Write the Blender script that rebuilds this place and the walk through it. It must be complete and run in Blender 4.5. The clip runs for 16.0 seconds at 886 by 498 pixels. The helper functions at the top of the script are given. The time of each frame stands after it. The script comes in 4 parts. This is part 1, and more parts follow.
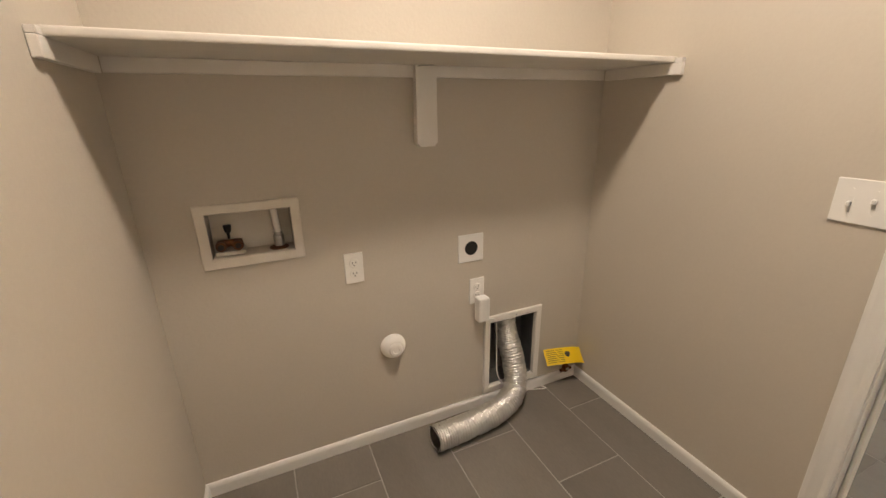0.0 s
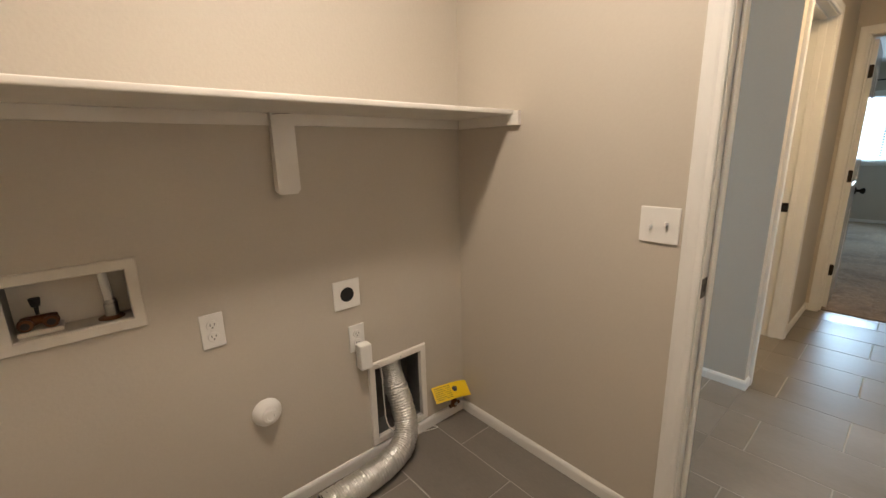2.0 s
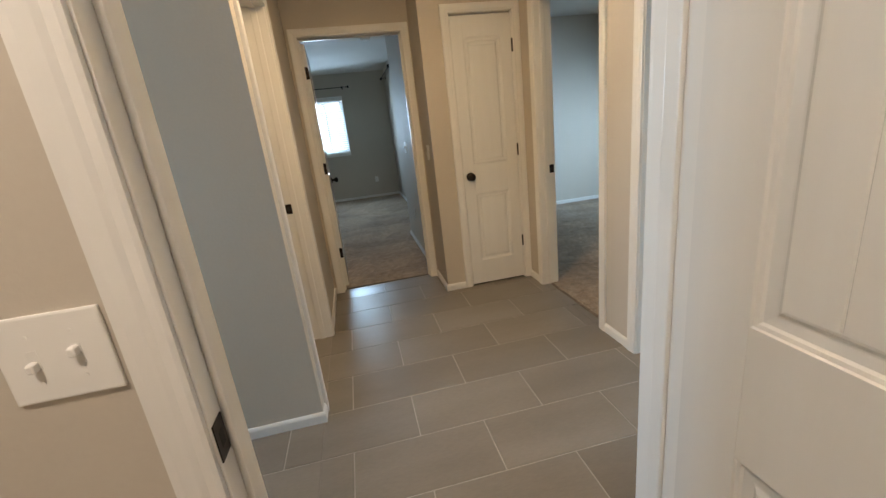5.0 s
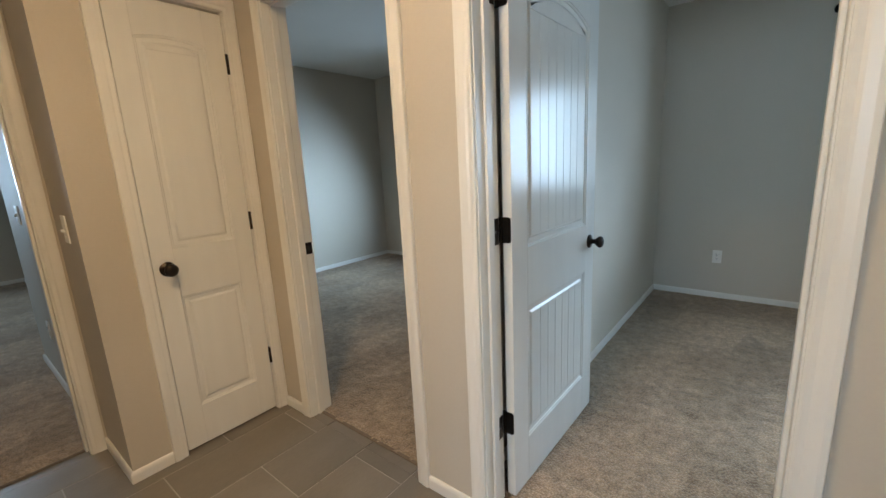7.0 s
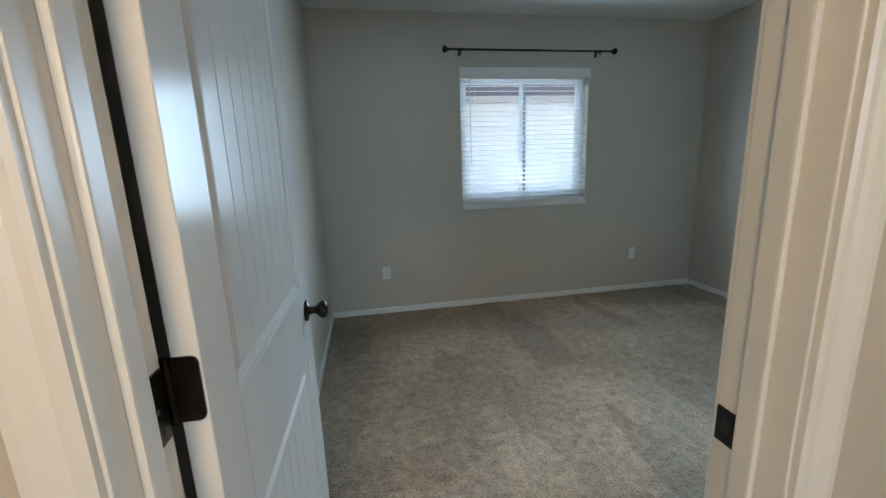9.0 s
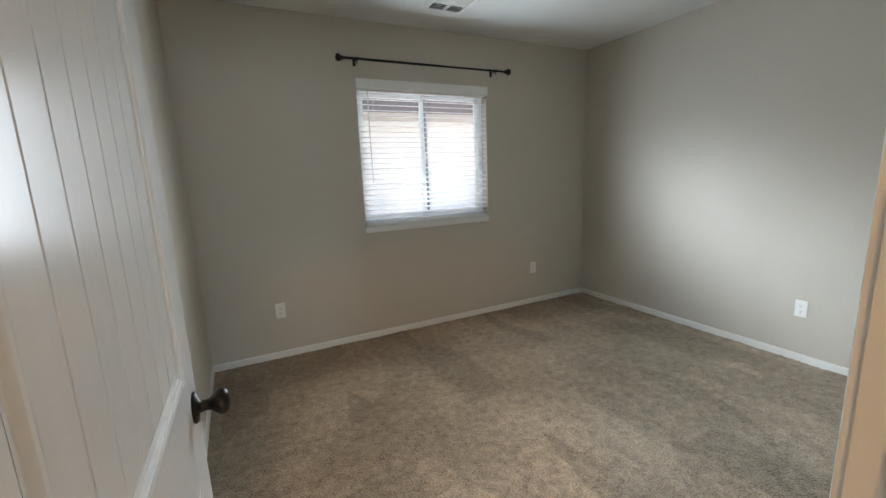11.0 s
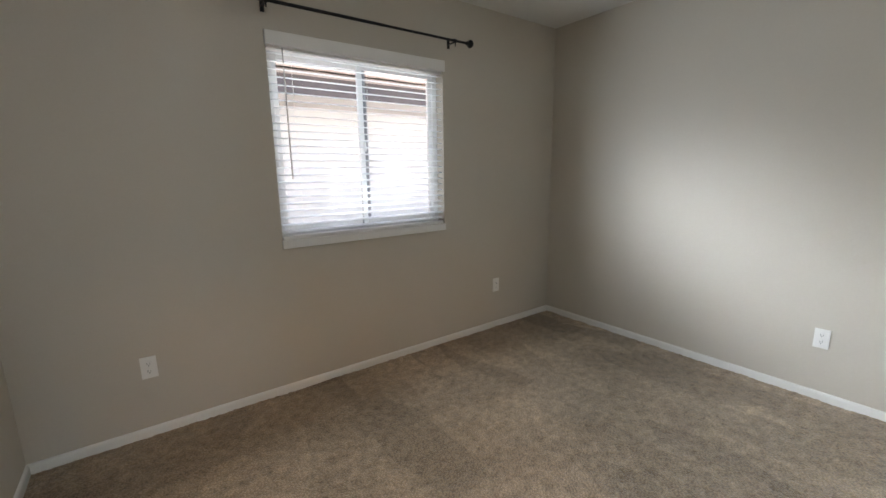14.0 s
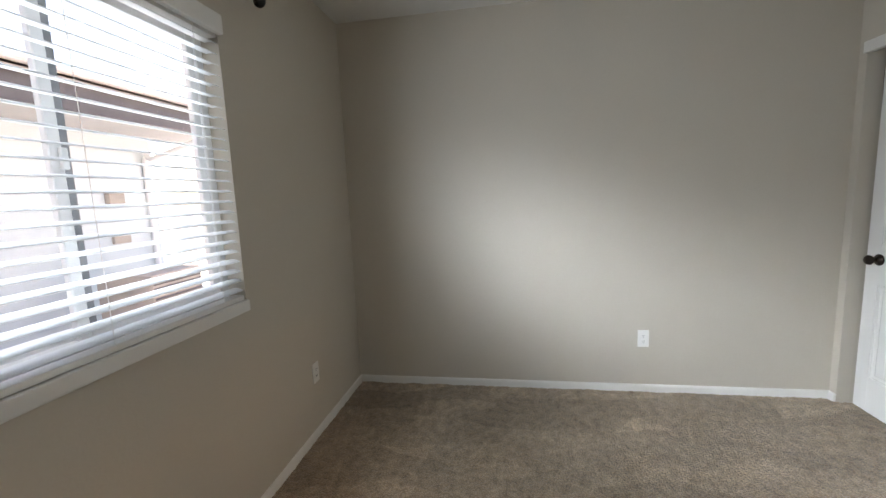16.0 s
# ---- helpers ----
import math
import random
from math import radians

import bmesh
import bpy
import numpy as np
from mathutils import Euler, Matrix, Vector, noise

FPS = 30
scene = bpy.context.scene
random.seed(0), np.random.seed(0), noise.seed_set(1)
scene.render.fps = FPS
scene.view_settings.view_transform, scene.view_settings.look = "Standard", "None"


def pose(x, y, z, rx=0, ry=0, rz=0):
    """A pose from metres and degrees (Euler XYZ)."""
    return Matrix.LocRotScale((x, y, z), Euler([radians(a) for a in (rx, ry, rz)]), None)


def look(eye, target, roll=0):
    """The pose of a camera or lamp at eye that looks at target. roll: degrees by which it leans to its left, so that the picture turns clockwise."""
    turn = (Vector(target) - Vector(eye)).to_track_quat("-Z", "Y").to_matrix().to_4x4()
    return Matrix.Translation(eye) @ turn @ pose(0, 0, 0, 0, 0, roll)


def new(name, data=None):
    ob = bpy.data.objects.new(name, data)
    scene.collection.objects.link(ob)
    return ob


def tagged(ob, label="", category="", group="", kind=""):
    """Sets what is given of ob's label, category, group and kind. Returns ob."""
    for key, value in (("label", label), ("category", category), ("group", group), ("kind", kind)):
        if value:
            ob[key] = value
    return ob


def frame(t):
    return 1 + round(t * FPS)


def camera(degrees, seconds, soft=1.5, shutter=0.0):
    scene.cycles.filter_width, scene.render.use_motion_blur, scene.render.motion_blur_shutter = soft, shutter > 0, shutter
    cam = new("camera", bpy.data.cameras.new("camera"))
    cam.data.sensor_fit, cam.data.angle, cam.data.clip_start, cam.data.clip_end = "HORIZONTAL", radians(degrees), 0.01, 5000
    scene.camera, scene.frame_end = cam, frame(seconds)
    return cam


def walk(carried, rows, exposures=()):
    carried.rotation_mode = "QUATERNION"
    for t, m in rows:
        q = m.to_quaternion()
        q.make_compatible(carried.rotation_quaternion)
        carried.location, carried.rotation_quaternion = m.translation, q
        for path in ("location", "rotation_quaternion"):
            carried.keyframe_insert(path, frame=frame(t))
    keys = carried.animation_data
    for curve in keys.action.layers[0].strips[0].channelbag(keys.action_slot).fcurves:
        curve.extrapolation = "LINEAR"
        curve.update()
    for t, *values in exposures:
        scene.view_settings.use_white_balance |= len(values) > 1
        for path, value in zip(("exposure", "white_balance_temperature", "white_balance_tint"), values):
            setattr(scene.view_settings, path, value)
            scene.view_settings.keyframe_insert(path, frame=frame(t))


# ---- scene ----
cam = camera(94.6, 16.0)
PATH = [
    (0, (0.195, -0.005, 1.328), (0.968, 1.72, 0.678), -0.9),
    (0.5, (0.197, -0.002, 1.335), (1.129, 1.665, 0.74), -1.0),
    (1, (0.21, -0.022, 1.342), (1.182, 1.651, 0.839), -1.5),
    (1.5, (0.212, -0.021, 1.339), (1.271, 1.607, 0.864), -1.1),
    (2, (0.235, -0.034, 1.328), (1.501, 1.444, 0.867), -1.5),
    (2.5, (0.251, -0.037, 1.327), (1.686, 1.269, 0.841), -2.5),
    (3, (0.36, -0.044, 1.316), (2.024, 0.951, 0.824), -4.2),
    (3.5, (0.527, -0.034, 1.306), (2.381, 0.541, 0.823), -3.8),
    (4, (0.64, 0.046, 1.312), (2.569, 0.278, 0.838), -4.1),
    (4.2, (0.7, 0.098, 1.314), (2.636, 0.148, 0.815), -4.7),
    (6.5, (1.791, -0.042, 1.277), (3.448, -1.049, 0.789), -4.7),
    (7, (2.037, -0.169, 1.303), (3.27, -1.691, 0.896), -2.9),
    (7.5, (2.229, -0.26, 1.328), (2.862, -2.113, 0.921), -2.8),
    (8, (2.313, -0.467, 1.326), (2.731, -2.384, 0.939), -2.8),
    (8.5, (2.401, -0.665, 1.322), (2.481, -2.624, 0.93), -2.5),
    (9, (2.494, -0.852, 1.345), (2.143, -2.776, 0.922), -2.0),
    (9.5, (2.490, -1.060, 1.347), (1.959, -2.956, 0.989), -2.4),
    (10, (2.541, -1.144, 1.369), (1.758, -2.954, 1.039), -1.8),
    (12.5, (2.588, -1.256, 1.346), (1.681, -2.994, 0.947), -2.2),
    (13, (2.492, -1.429, 1.341), (1.682, -3.222, 0.985), -1.9),
    (13.5, (2.400, -1.656, 1.332), (1.558, -3.430, 0.952), -0.7),
    (14, (2.289, -1.954, 1.346), (1.130, -3.540, 0.969), -0.9),
    (14.5, (2.172, -2.292, 1.357), (0.762, -3.682, 1.066), -1.5),
    (15, (2.177, -2.697, 1.356), (0.567, -3.842, 1.045), -1.0),
    (15.5, (2.153, -3.034, 1.358), (0.348, -3.809, 0.985), -1.2),
    (16, (2.018, -3.29, 1.37), (0.064, -3.622, 1.101), -2.4),
]
walk(cam, [(t, look(eye, target, roll)) for t, eye, target, roll in PATH],
     [(0, 2.97, 6500, 10), (1, 2.88, 6500, 10), (2.5, 2.73, 6500, 10), (3.2, 2.66, 6500, 10), (4.2, 2.62, 6500, 10), (6.5, 2.76, 6500, 10), (7.5, 2.70, 6500, 10), (8.5, 2.54, 6500, 10), (9.0, 2.58, 6500, 10), (9.6, 2.68, 6800, 11), (10.2, 2.76, 7500, 15), (12.4, 2.85, 8500, 25), (14.5, 2.85, 8500, 25), (16, 2.75, 8500, 25)])

SKY, SUN = 0.09, 3.2
LAUNDRY_LAMP = (0.72, 0.53, 3.25, 0.22)        # x, y, watts, size
HALL_LAMP = (2.80, -0.22, 3.8, 0.28)
BATH_LAMP = (3.5, 1.3, 1.7, 0.25)
DAY = (0.52, 0.76, 1.0)
WINDOW_LIGHT = (                              # place, what it faces, width, height, watts, spread
    (1.06, -4.28, 1.50, (0.95, -2.0, 1.45), 1.10, 0.92, 3.5, 165),
    (1.06, -4.484, 1.51, (1.06, -2.0, 1.51), 1.10, 0.95, 1.5, 170),
    (4.65, -4.28, 1.50, (4.65, -2.0, 1.00), 1.20, 0.92, 2.4, 145),
    (4.75, -4.25, 1.45, (6.25, -2.93, 0.76), 0.34, 0.80, 2.1, 80),
    (9.925, 0.49, 1.52, (7.5, 0.6, 1.1), 0.70, 0.95, 4.6, 140),
    (10.044, 0.485, 1.52, (7.5, 0.485, 1.52), 0.70, 0.95, 3.0, 170),
    # daylight for the passage, from an added window out of view
    (2.24, 3.36, 1.65, (2.3, 1.0, 1.0), 0.80, 0.75, 4.2, 140),
)

# added lamps inside the blind, standing in for the open sky over the neighbour's roof: azimuth, watts, drop
STRIP_LAMPS = ((-45, 0.28, 0.50), (-20, 0.36, 0.62), (2, 0.38, 0.62), (18, 0.32, 0.44), (29, 0.38, 0.51), (40, 0.36, 0.53), (51, 0.27, 0.53), (62, 0.21, 0.54))
STRIP_SPREAD = 36

# ---- world, sun, lamps ----
SUN_EL, SUN_AZ = radians(72), radians(150)      # azimuth from +y towards +x
world = bpy.data.worlds.new("sky")
scene.world = world
world.use_nodes = True
wn = world.node_tree
sky = wn.nodes.new("ShaderNodeTexSky")
sky.sky_type, sky.sun_disc = "NISHITA", False
sky.sun_elevation, sky.sun_rotation = SUN_EL, SUN_AZ
wn.links.new(sky.outputs[0], wn.nodes["Background"].inputs[0])
wn.nodes["Background"].inputs[1].default_value = SKY

sun = new("sun", bpy.data.lights.new("sun", "SUN"))
sun.data.energy, sun.data.angle, sun.data.color = SUN, radians(0.5), (1.0, 0.98, 0.94)
to_sun = Vector((math.sin(SUN_AZ) * math.cos(SUN_EL), math.cos(SUN_AZ) * math.cos(SUN_EL), math.sin(SUN_EL)))
sun.matrix_world = look((0, 0, 30), Vector((0, 0, 30)) - to_sun)

CEIL = 2.52


def ceiling_lamp(x, y, watts, size, color):
    lamp = new("lamp", bpy.data.lights.new("lamp", "AREA"))
    lamp.data.shape, lamp.data.size, lamp.data.energy, lamp.data.color = "DISK", size, watts, color
    lamp.matrix_world = look((x, y, CEIL - 0.07), (x, y, 0))


WARM = (1.0, 0.85, 0.71)


def window_lamp(x, y, z, toward, width, height, watts, spread):
    """An added area lamp that stands in for the sky's light at a window."""
    lamp = new("window_light", bpy.data.lights.new("window_light", "AREA"))
    lamp.data.shape, lamp.data.size, lamp.data.size_y = "RECTANGLE", width, height
    lamp.data.energy, lamp.data.color, lamp.data.spread = watts, DAY, radians(spread)
    lamp.matrix_world = look((x, y, z), toward)


for opening in WINDOW_LIGHT:
    window_lamp(*opening)
for azimuth, watts, drop in STRIP_LAMPS:
    s = math.sin(radians(azimuth)), math.cos(radians(azimuth))
    window_lamp(1.06, -4.27, 1.50, (1.06 - s[0], -4.27 + s[1], 1.50 - drop * s[1]), 0.6, 0.80, watts, STRIP_SPREAD)
ceiling_lamp(*LAUNDRY_LAMP, WARM)
ceiling_lamp(*HALL_LAMP, (1.0, 0.69, 0.37))
ceiling_lamp(*BATH_LAMP, (1.0, 0.75, 0.46))

# ---- materials ----


def material(name, color, rough=0.5, metal=0.0, spec=0.5):
    m = bpy.data.materials.new(name)
    m.use_nodes = True
    b = m.node_tree.nodes["Principled BSDF"]
    b.inputs["Base Color"].default_value = (*color, 1)
    b.inputs["Roughness"].default_value = rough
    b.inputs["Metallic"].default_value = metal
    b.inputs["Specular IOR Level"].default_value = spec
    return m


def textured(name, color, color2, rough=0.5, metal=0.0, spec=0.5, fine=400.0, coarse=3.0, bump=0.2, dist=0.001, fine_mix=0.15, rough2=None, stretch=(1, 1, 1), island=0.0):
    """Two scales of variation: coarse mottling and fine grain, with the grain as relief."""
    m = material(name, color, rough, metal, spec)
    t = m.node_tree
    b = t.nodes["Principled BSDF"]
    tc = t.nodes.new("ShaderNodeTexCoord")
    mp = t.nodes.new("ShaderNodeMapping")
    mp.inputs["Scale"].default_value = stretch
    t.links.new(tc.outputs["Object"], mp.inputs["Vector"])
    if island:
        info = t.nodes.new("ShaderNodeObjectInfo")
        mul = t.nodes.new("ShaderNodeMath")
        mul.operation = "MULTIPLY"
        mul.inputs[1].default_value = 37.0
        t.links.new(info.outputs["Random"], mul.inputs[0])
        t.links.new(mul.outputs[0], mp.inputs["Location"])
    n1 = t.nodes.new("ShaderNodeTexNoise")
    n1.inputs["Scale"].default_value, n1.inputs["Detail"].default_value = coarse, 5
    n2 = t.nodes.new("ShaderNodeTexNoise")
    n2.inputs["Scale"].default_value, n2.inputs["Detail"].default_value = fine, 3
    t.links.new(mp.outputs[0], n1.inputs["Vector"])
    t.links.new(mp.outputs[0], n2.inputs["Vector"])
    ramp = t.nodes.new("ShaderNodeMapRange")
    ramp.inputs["From Min"].default_value, ramp.inputs["From Max"].default_value = 0.3, 0.7
    t.links.new(n1.outputs["Fac"], ramp.inputs["Value"])
    mix = t.nodes.new("ShaderNodeMix")
    mix.data_type = "RGBA"
    mix.inputs["A"].default_value, mix.inputs["B"].default_value = (*color, 1), (*color2, 1)
    t.links.new(ramp.outputs[0], mix.inputs["Factor"])
    mix2 = t.nodes.new("ShaderNodeMix")
    mix2.data_type, mix2.blend_type = "RGBA", "OVERLAY"
    mix2.inputs["Factor"].default_value = fine_mix
    t.links.new(mix.outputs["Result"], mix2.inputs["A"])
    t.links.new(n2.outputs["Fac"], mix2.inputs["B"])
    out = mix2.outputs["Result"]
    if island:
        hsv = t.nodes.new("ShaderNodeHueSaturation")
        mr = t.nodes.new("ShaderNodeMapRange")
        mr.inputs["To Min"].default_value, mr.inputs["To Max"].default_value = 1 - island, 1 + island
        t.links.new(info.outputs["Random"], mr.inputs["Value"])
        t.links.new(mr.outputs[0], hsv.inputs["Value"])
        t.links.new(out, hsv.inputs["Color"])
        out = hsv.outputs[0]
    t.links.new(out, b.inputs["Base Color"])
    if rough2 is not None:
        rr = t.nodes.new("ShaderNodeMapRange")
        rr.inputs["To Min"].default_value, rr.inputs["To Max"].default_value = rough, rough2
        t.links.new(ramp.outputs[0], rr.inputs["Value"])
        t.links.new(rr.outputs[0], b.inputs["Roughness"])
    bp = t.nodes.new("ShaderNodeBump")
    bp.inputs["Strength"].default_value, bp.inputs["Distance"].default_value = bump, dist
    t.links.new(n2.outputs["Fac"], bp.inputs["Height"])
    t.links.new(bp.outputs[0], b.inputs["Normal"])
    return m


WALL = textured("wall_paint", (0.538, 0.487, 0.414), (0.563, 0.512, 0.438), 0.62, fine=95, coarse=1.3, bump=0.22, dist=0.0022, fine_mix=0.03, spec=0.35)
CEILING = textured("ceiling_paint", (0.70, 0.69, 0.66), (0.73, 0.72, 0.69), 0.8, fine=60, coarse=2, bump=0.35, dist=0.004, fine_mix=0.05, spec=0.3)
TRIM = textured("trim_paint", (0.76, 0.745, 0.71), (0.80, 0.785, 0.75), 0.32, fine=45, coarse=4, bump=0.05, dist=0.001, fine_mix=0.02)
DOORP = textured("door_paint", (0.76, 0.75, 0.72), (0.79, 0.78, 0.75), 0.22, fine=30, coarse=3, bump=0.05, dist=0.001, fine_mix=0.02, stretch=(6, 6, 0.6))
SHELFP = textured("shelf_paint", (0.74, 0.70, 0.64), (0.80, 0.77, 0.72), 0.35, fine=80, coarse=6, bump=0.08, dist=0.001, fine_mix=0.03)
TILE = textured("tile_porcelain", (0.172, 0.152, 0.130), (0.232, 0.210, 0.184), 0.30, fine=160, coarse=3.5, bump=0.06, dist=0.001, fine_mix=0.12, rough2=0.42, stretch=(1, 0.25, 1), island=0.07)
GROUT = textured("grout", (0.43, 0.405, 0.365), (0.34, 0.32, 0.29), 0.9, fine=300, coarse=8, bump=0.3)
BRONZE = textured("oiled_bronze", (0.022, 0.017, 0.014), (0.035, 0.026, 0.02), 0.33, metal=0.85, fine=120, coarse=20, bump=0.05)
STEEL = textured("worn_steel", (0.45, 0.44, 0.42), (0.55, 0.54, 0.52), 0.35, metal=1.0, fine=200, coarse=30, bump=0.1)
DARKMETAL = material("rod_black", (0.012, 0.011, 0.011), 0.4, 0.6)
PLASTIC = textured("white_plastic", (0.80, 0.785, 0.75), (0.82, 0.805, 0.77), 0.28, fine=300, coarse=10, bump=0.02, fine_mix=0.01)
BOXWHITE = textured("box_plastic", (0.74, 0.70, 0.63), (0.66, 0.60, 0.52), 0.4, fine=150, coarse=9, bump=0.1, fine_mix=0.05)
BLACK = material("black_rubber", (0.01, 0.01, 0.01), 0.6)
BRASS = textured("tarnished_brass", (0.20, 0.085, 0.035), (0.09, 0.04, 0.02), 0.45, metal=0.8, fine=90, coarse=25, bump=0.2)
YELLOW = textured("yellow_tag", (0.85, 0.60, 0.01), (0.80, 0.55, 0.01), 0.5, fine=200, coarse=8, bump=0.03, fine_mix=0.02)
GALV = textured("galvanised_box", (0.16, 0.16, 0.155), (0.26, 0.26, 0.25), 0.45, metal=0.7, fine=60, coarse=7, bump=0.1)
FOIL = textured("foil", (0.70, 0.69, 0.67), (0.80, 0.79, 0.77), 0.30, metal=0.9, fine=110, coarse=30, bump=0.8, dist=0.004, fine_mix=0.15, rough2=0.45)
VINYL = textured("window_vinyl", (0.78, 0.78, 0.77), (0.80, 0.80, 0.79), 0.35, fine=100, coarse=8, bump=0.03, fine_mix=0.01)
GASKET = textured("screen_grey", (0.20, 0.21, 0.22), (0.26, 0.27, 0.28), 0.6, fine=100, coarse=8, bump=0.05)
STUCCO = textured("stucco", (0.60, 0.655, 0.665), (0.64, 0.695, 0.705), 0.9, fine=60, coarse=2, bump=0.5, dist=0.005)
FASCIA = textured("fascia_brown", (0.085, 0.074, 0.076), (0.11, 0.097, 0.098), 0.6, fine=80, coarse=5, bump=0.1)
SOFFIT = textured("soffit_tan", (0.40, 0.395, 0.38), (0.44, 0.435, 0.42), 0.8, fine=60, coarse=3, bump=0.2)
ROOFT = textured("roof_tile", (0.30, 0.265, 0.24), (0.40, 0.36, 0.33), 0.8, fine=50, coarse=4, bump=0.3, island=0.15)
GRAVEL = textured("gravel", (0.38, 0.385, 0.39), (0.46, 0.465, 0.47), 0.95, fine=40, coarse=6, bump=0.9, dist=0.02)
WOODF = textured("block_tan", (0.38, 0.33, 0.28), (0.46, 0.40, 0.345), 0.9, fine=60, coarse=3, bump=0.4)
TUB = material("tub_acrylic", (0.74, 0.70, 0.62), 0.2)
LAMPW = material("lamp_glass", (0.85, 0.83, 0.78), 0.3)

# blinds: thin white slats that let some light through
SLAT = bpy.data.materials.new("slat_vinyl")
SLAT.use_nodes = True
sb = SLAT.node_tree.nodes["Principled BSDF"]
sb.inputs["Base Color"].default_value, sb.inputs["Roughness"].default_value = (0.87, 0.88, 0.88, 1), 0.4
st = SLAT.node_tree.nodes.new("ShaderNodeBsdfTranslucent")
st.inputs["Color"].default_value = (0.86, 0.88, 0.88, 1)
sx = SLAT.node_tree.nodes.new("ShaderNodeMixShader")
sx.inputs[0].default_value = 0.5
SLAT.node_tree.links.new(sb.outputs[0], sx.inputs[1])
SLAT.node_tree.links.new(st.outputs[0], sx.inputs[2])
SLAT.node_tree.links.new(sx.outputs[0], SLAT.node_tree.nodes["Material Output"].inputs["Surface"])

GLASS = material("glass", (1, 1, 1), 0.0)
GLASS.node_tree.nodes["Principled BSDF"].inputs["Transmission Weight"].default_value = 1.0
GLASS.node_tree.nodes["Principled BSDF"].inputs["IOR"].default_value = 1.02


def carpet_material():
    m = material("carpet", (0.3, 0.26, 0.22), 0.95, spec=0.15)
    t = m.node_tree
    b = t.nodes["Principled BSDF"]
    tc = t.nodes.new("ShaderNodeTexCoord")

    def noise_node(scale, detail, stretch=(1, 1, 1), dist=0.0):
        mp = t.nodes.new("ShaderNodeMapping")
        mp.inputs["Scale"].default_value = stretch
        t.links.new(tc.outputs["Object"], mp.inputs["Vector"])
        n = t.nodes.new("ShaderNodeTexNoise")
        n.inputs["Scale"].default_value, n.inputs["Detail"].default_value, n.inputs["Distortion"].default_value = scale, detail, dist
        t.links.new(mp.outputs[0], n.inputs["Vector"])
        return n
    def ranged(socket, lo, hi, to_lo, to_hi):
        r = t.nodes.new("ShaderNodeMapRange")
        for key, val in (("From Min", lo), ("From Max", hi), ("To Min", to_lo), ("To Max", to_hi)):
            r.inputs[key].default_value = val
        t.links.new(socket, r.inputs["Value"])
        return r.outputs[0]

    def times(a, b):
        n = t.nodes.new("ShaderNodeMath")
        n.operation = "MULTIPLY"
        t.links.new(a, n.inputs[0])
        t.links.new(b, n.inputs[1])
        return n.outputs[0]

    def strokes(angle, stretch, scale):
        """Vacuum strokes: wedges of pile that lean one way or the other."""
        bend = noise_node(1.6, 3)
        off = t.nodes.new("ShaderNodeVectorMath")
        off.operation = "MULTIPLY_ADD"
        off.inputs[1].default_value = (0.22, 0.22, 0)
        t.links.new(bend.outputs["Color"], off.inputs[0])
        t.links.new(tc.outputs["Object"], off.inputs[2])
        mp = t.nodes.new("ShaderNodeMapping")
        mp.inputs["Rotation"].default_value = (0, 0, radians(angle))
        mp.inputs["Scale"].default_value = stretch
        t.links.new(off.outputs[0], mp.inputs["Vector"])
        vo = t.nodes.new("ShaderNodeTexVoronoi")
        vo.inputs["Scale"].default_value = scale
        t.links.new(mp.outputs[0], vo.inputs["Vector"])
        sep = t.nodes.new("ShaderNodeSeparateColor")
        t.links.new(vo.outputs["Color"], sep.inputs[0])
        return sep.outputs[0]
    big = noise_node(1.1, 3)
    mid = noise_node(19, 5)
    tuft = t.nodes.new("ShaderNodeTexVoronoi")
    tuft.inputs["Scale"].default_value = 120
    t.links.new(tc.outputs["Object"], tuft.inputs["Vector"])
    mix = t.nodes.new("ShaderNodeMix")
    mix.data_type = "RGBA"
    mix.inputs["A"].default_value, mix.inputs["B"].default_value = (0.385, 0.280, 0.190, 1), (0.480, 0.362, 0.256, 1)
    t.links.new(ranged(big.outputs["Fac"], 0.38, 0.62, 0, 1), mix.inputs["Factor"])
    mix2 = t.nodes.new("ShaderNodeMix")
    mix2.data_type, mix2.blend_type = "RGBA", "OVERLAY"
    mix2.inputs["Factor"].default_value = 0.6
    t.links.new(mix.outputs["Result"], mix2.inputs["A"])
    t.links.new(mid.outputs["Fac"], mix2.inputs["B"])
    shade = times(ranged(strokes(24, (2.4, 0.8, 1), 1.9), 0, 1, 0.82, 1.18), ranged(strokes(-38, (0.7, 1.9, 1), 2.1), 0, 1, 0.90, 1.10))
    # Shade between tufts put into the colour: cells darken away from their centres.
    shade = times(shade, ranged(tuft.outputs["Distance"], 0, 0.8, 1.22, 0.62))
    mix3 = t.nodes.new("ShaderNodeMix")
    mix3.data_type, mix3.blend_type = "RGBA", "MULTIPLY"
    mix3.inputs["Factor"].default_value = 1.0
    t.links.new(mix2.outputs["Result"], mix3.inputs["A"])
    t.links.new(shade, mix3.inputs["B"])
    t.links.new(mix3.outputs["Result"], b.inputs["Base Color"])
    add = t.nodes.new("ShaderNodeMath")
    add.operation = "SUBTRACT"
    t.links.new(mid.outputs["Fac"], add.inputs[0])
    t.links.new(tuft.outputs["Distance"], add.inputs[1])
    bp = t.nodes.new("ShaderNodeBump")
    bp.inputs["Strength"].default_value, bp.inputs["Distance"].default_value = 0.9, 0.008
    t.links.new(add.outputs[0], bp.inputs["Height"])
    t.links.new(bp.outputs[0], b.inputs["Normal"])
    b.inputs["Sheen Weight"].default_value = 0.25
    return m


CARPET = carpet_material()

# ---- builders ----


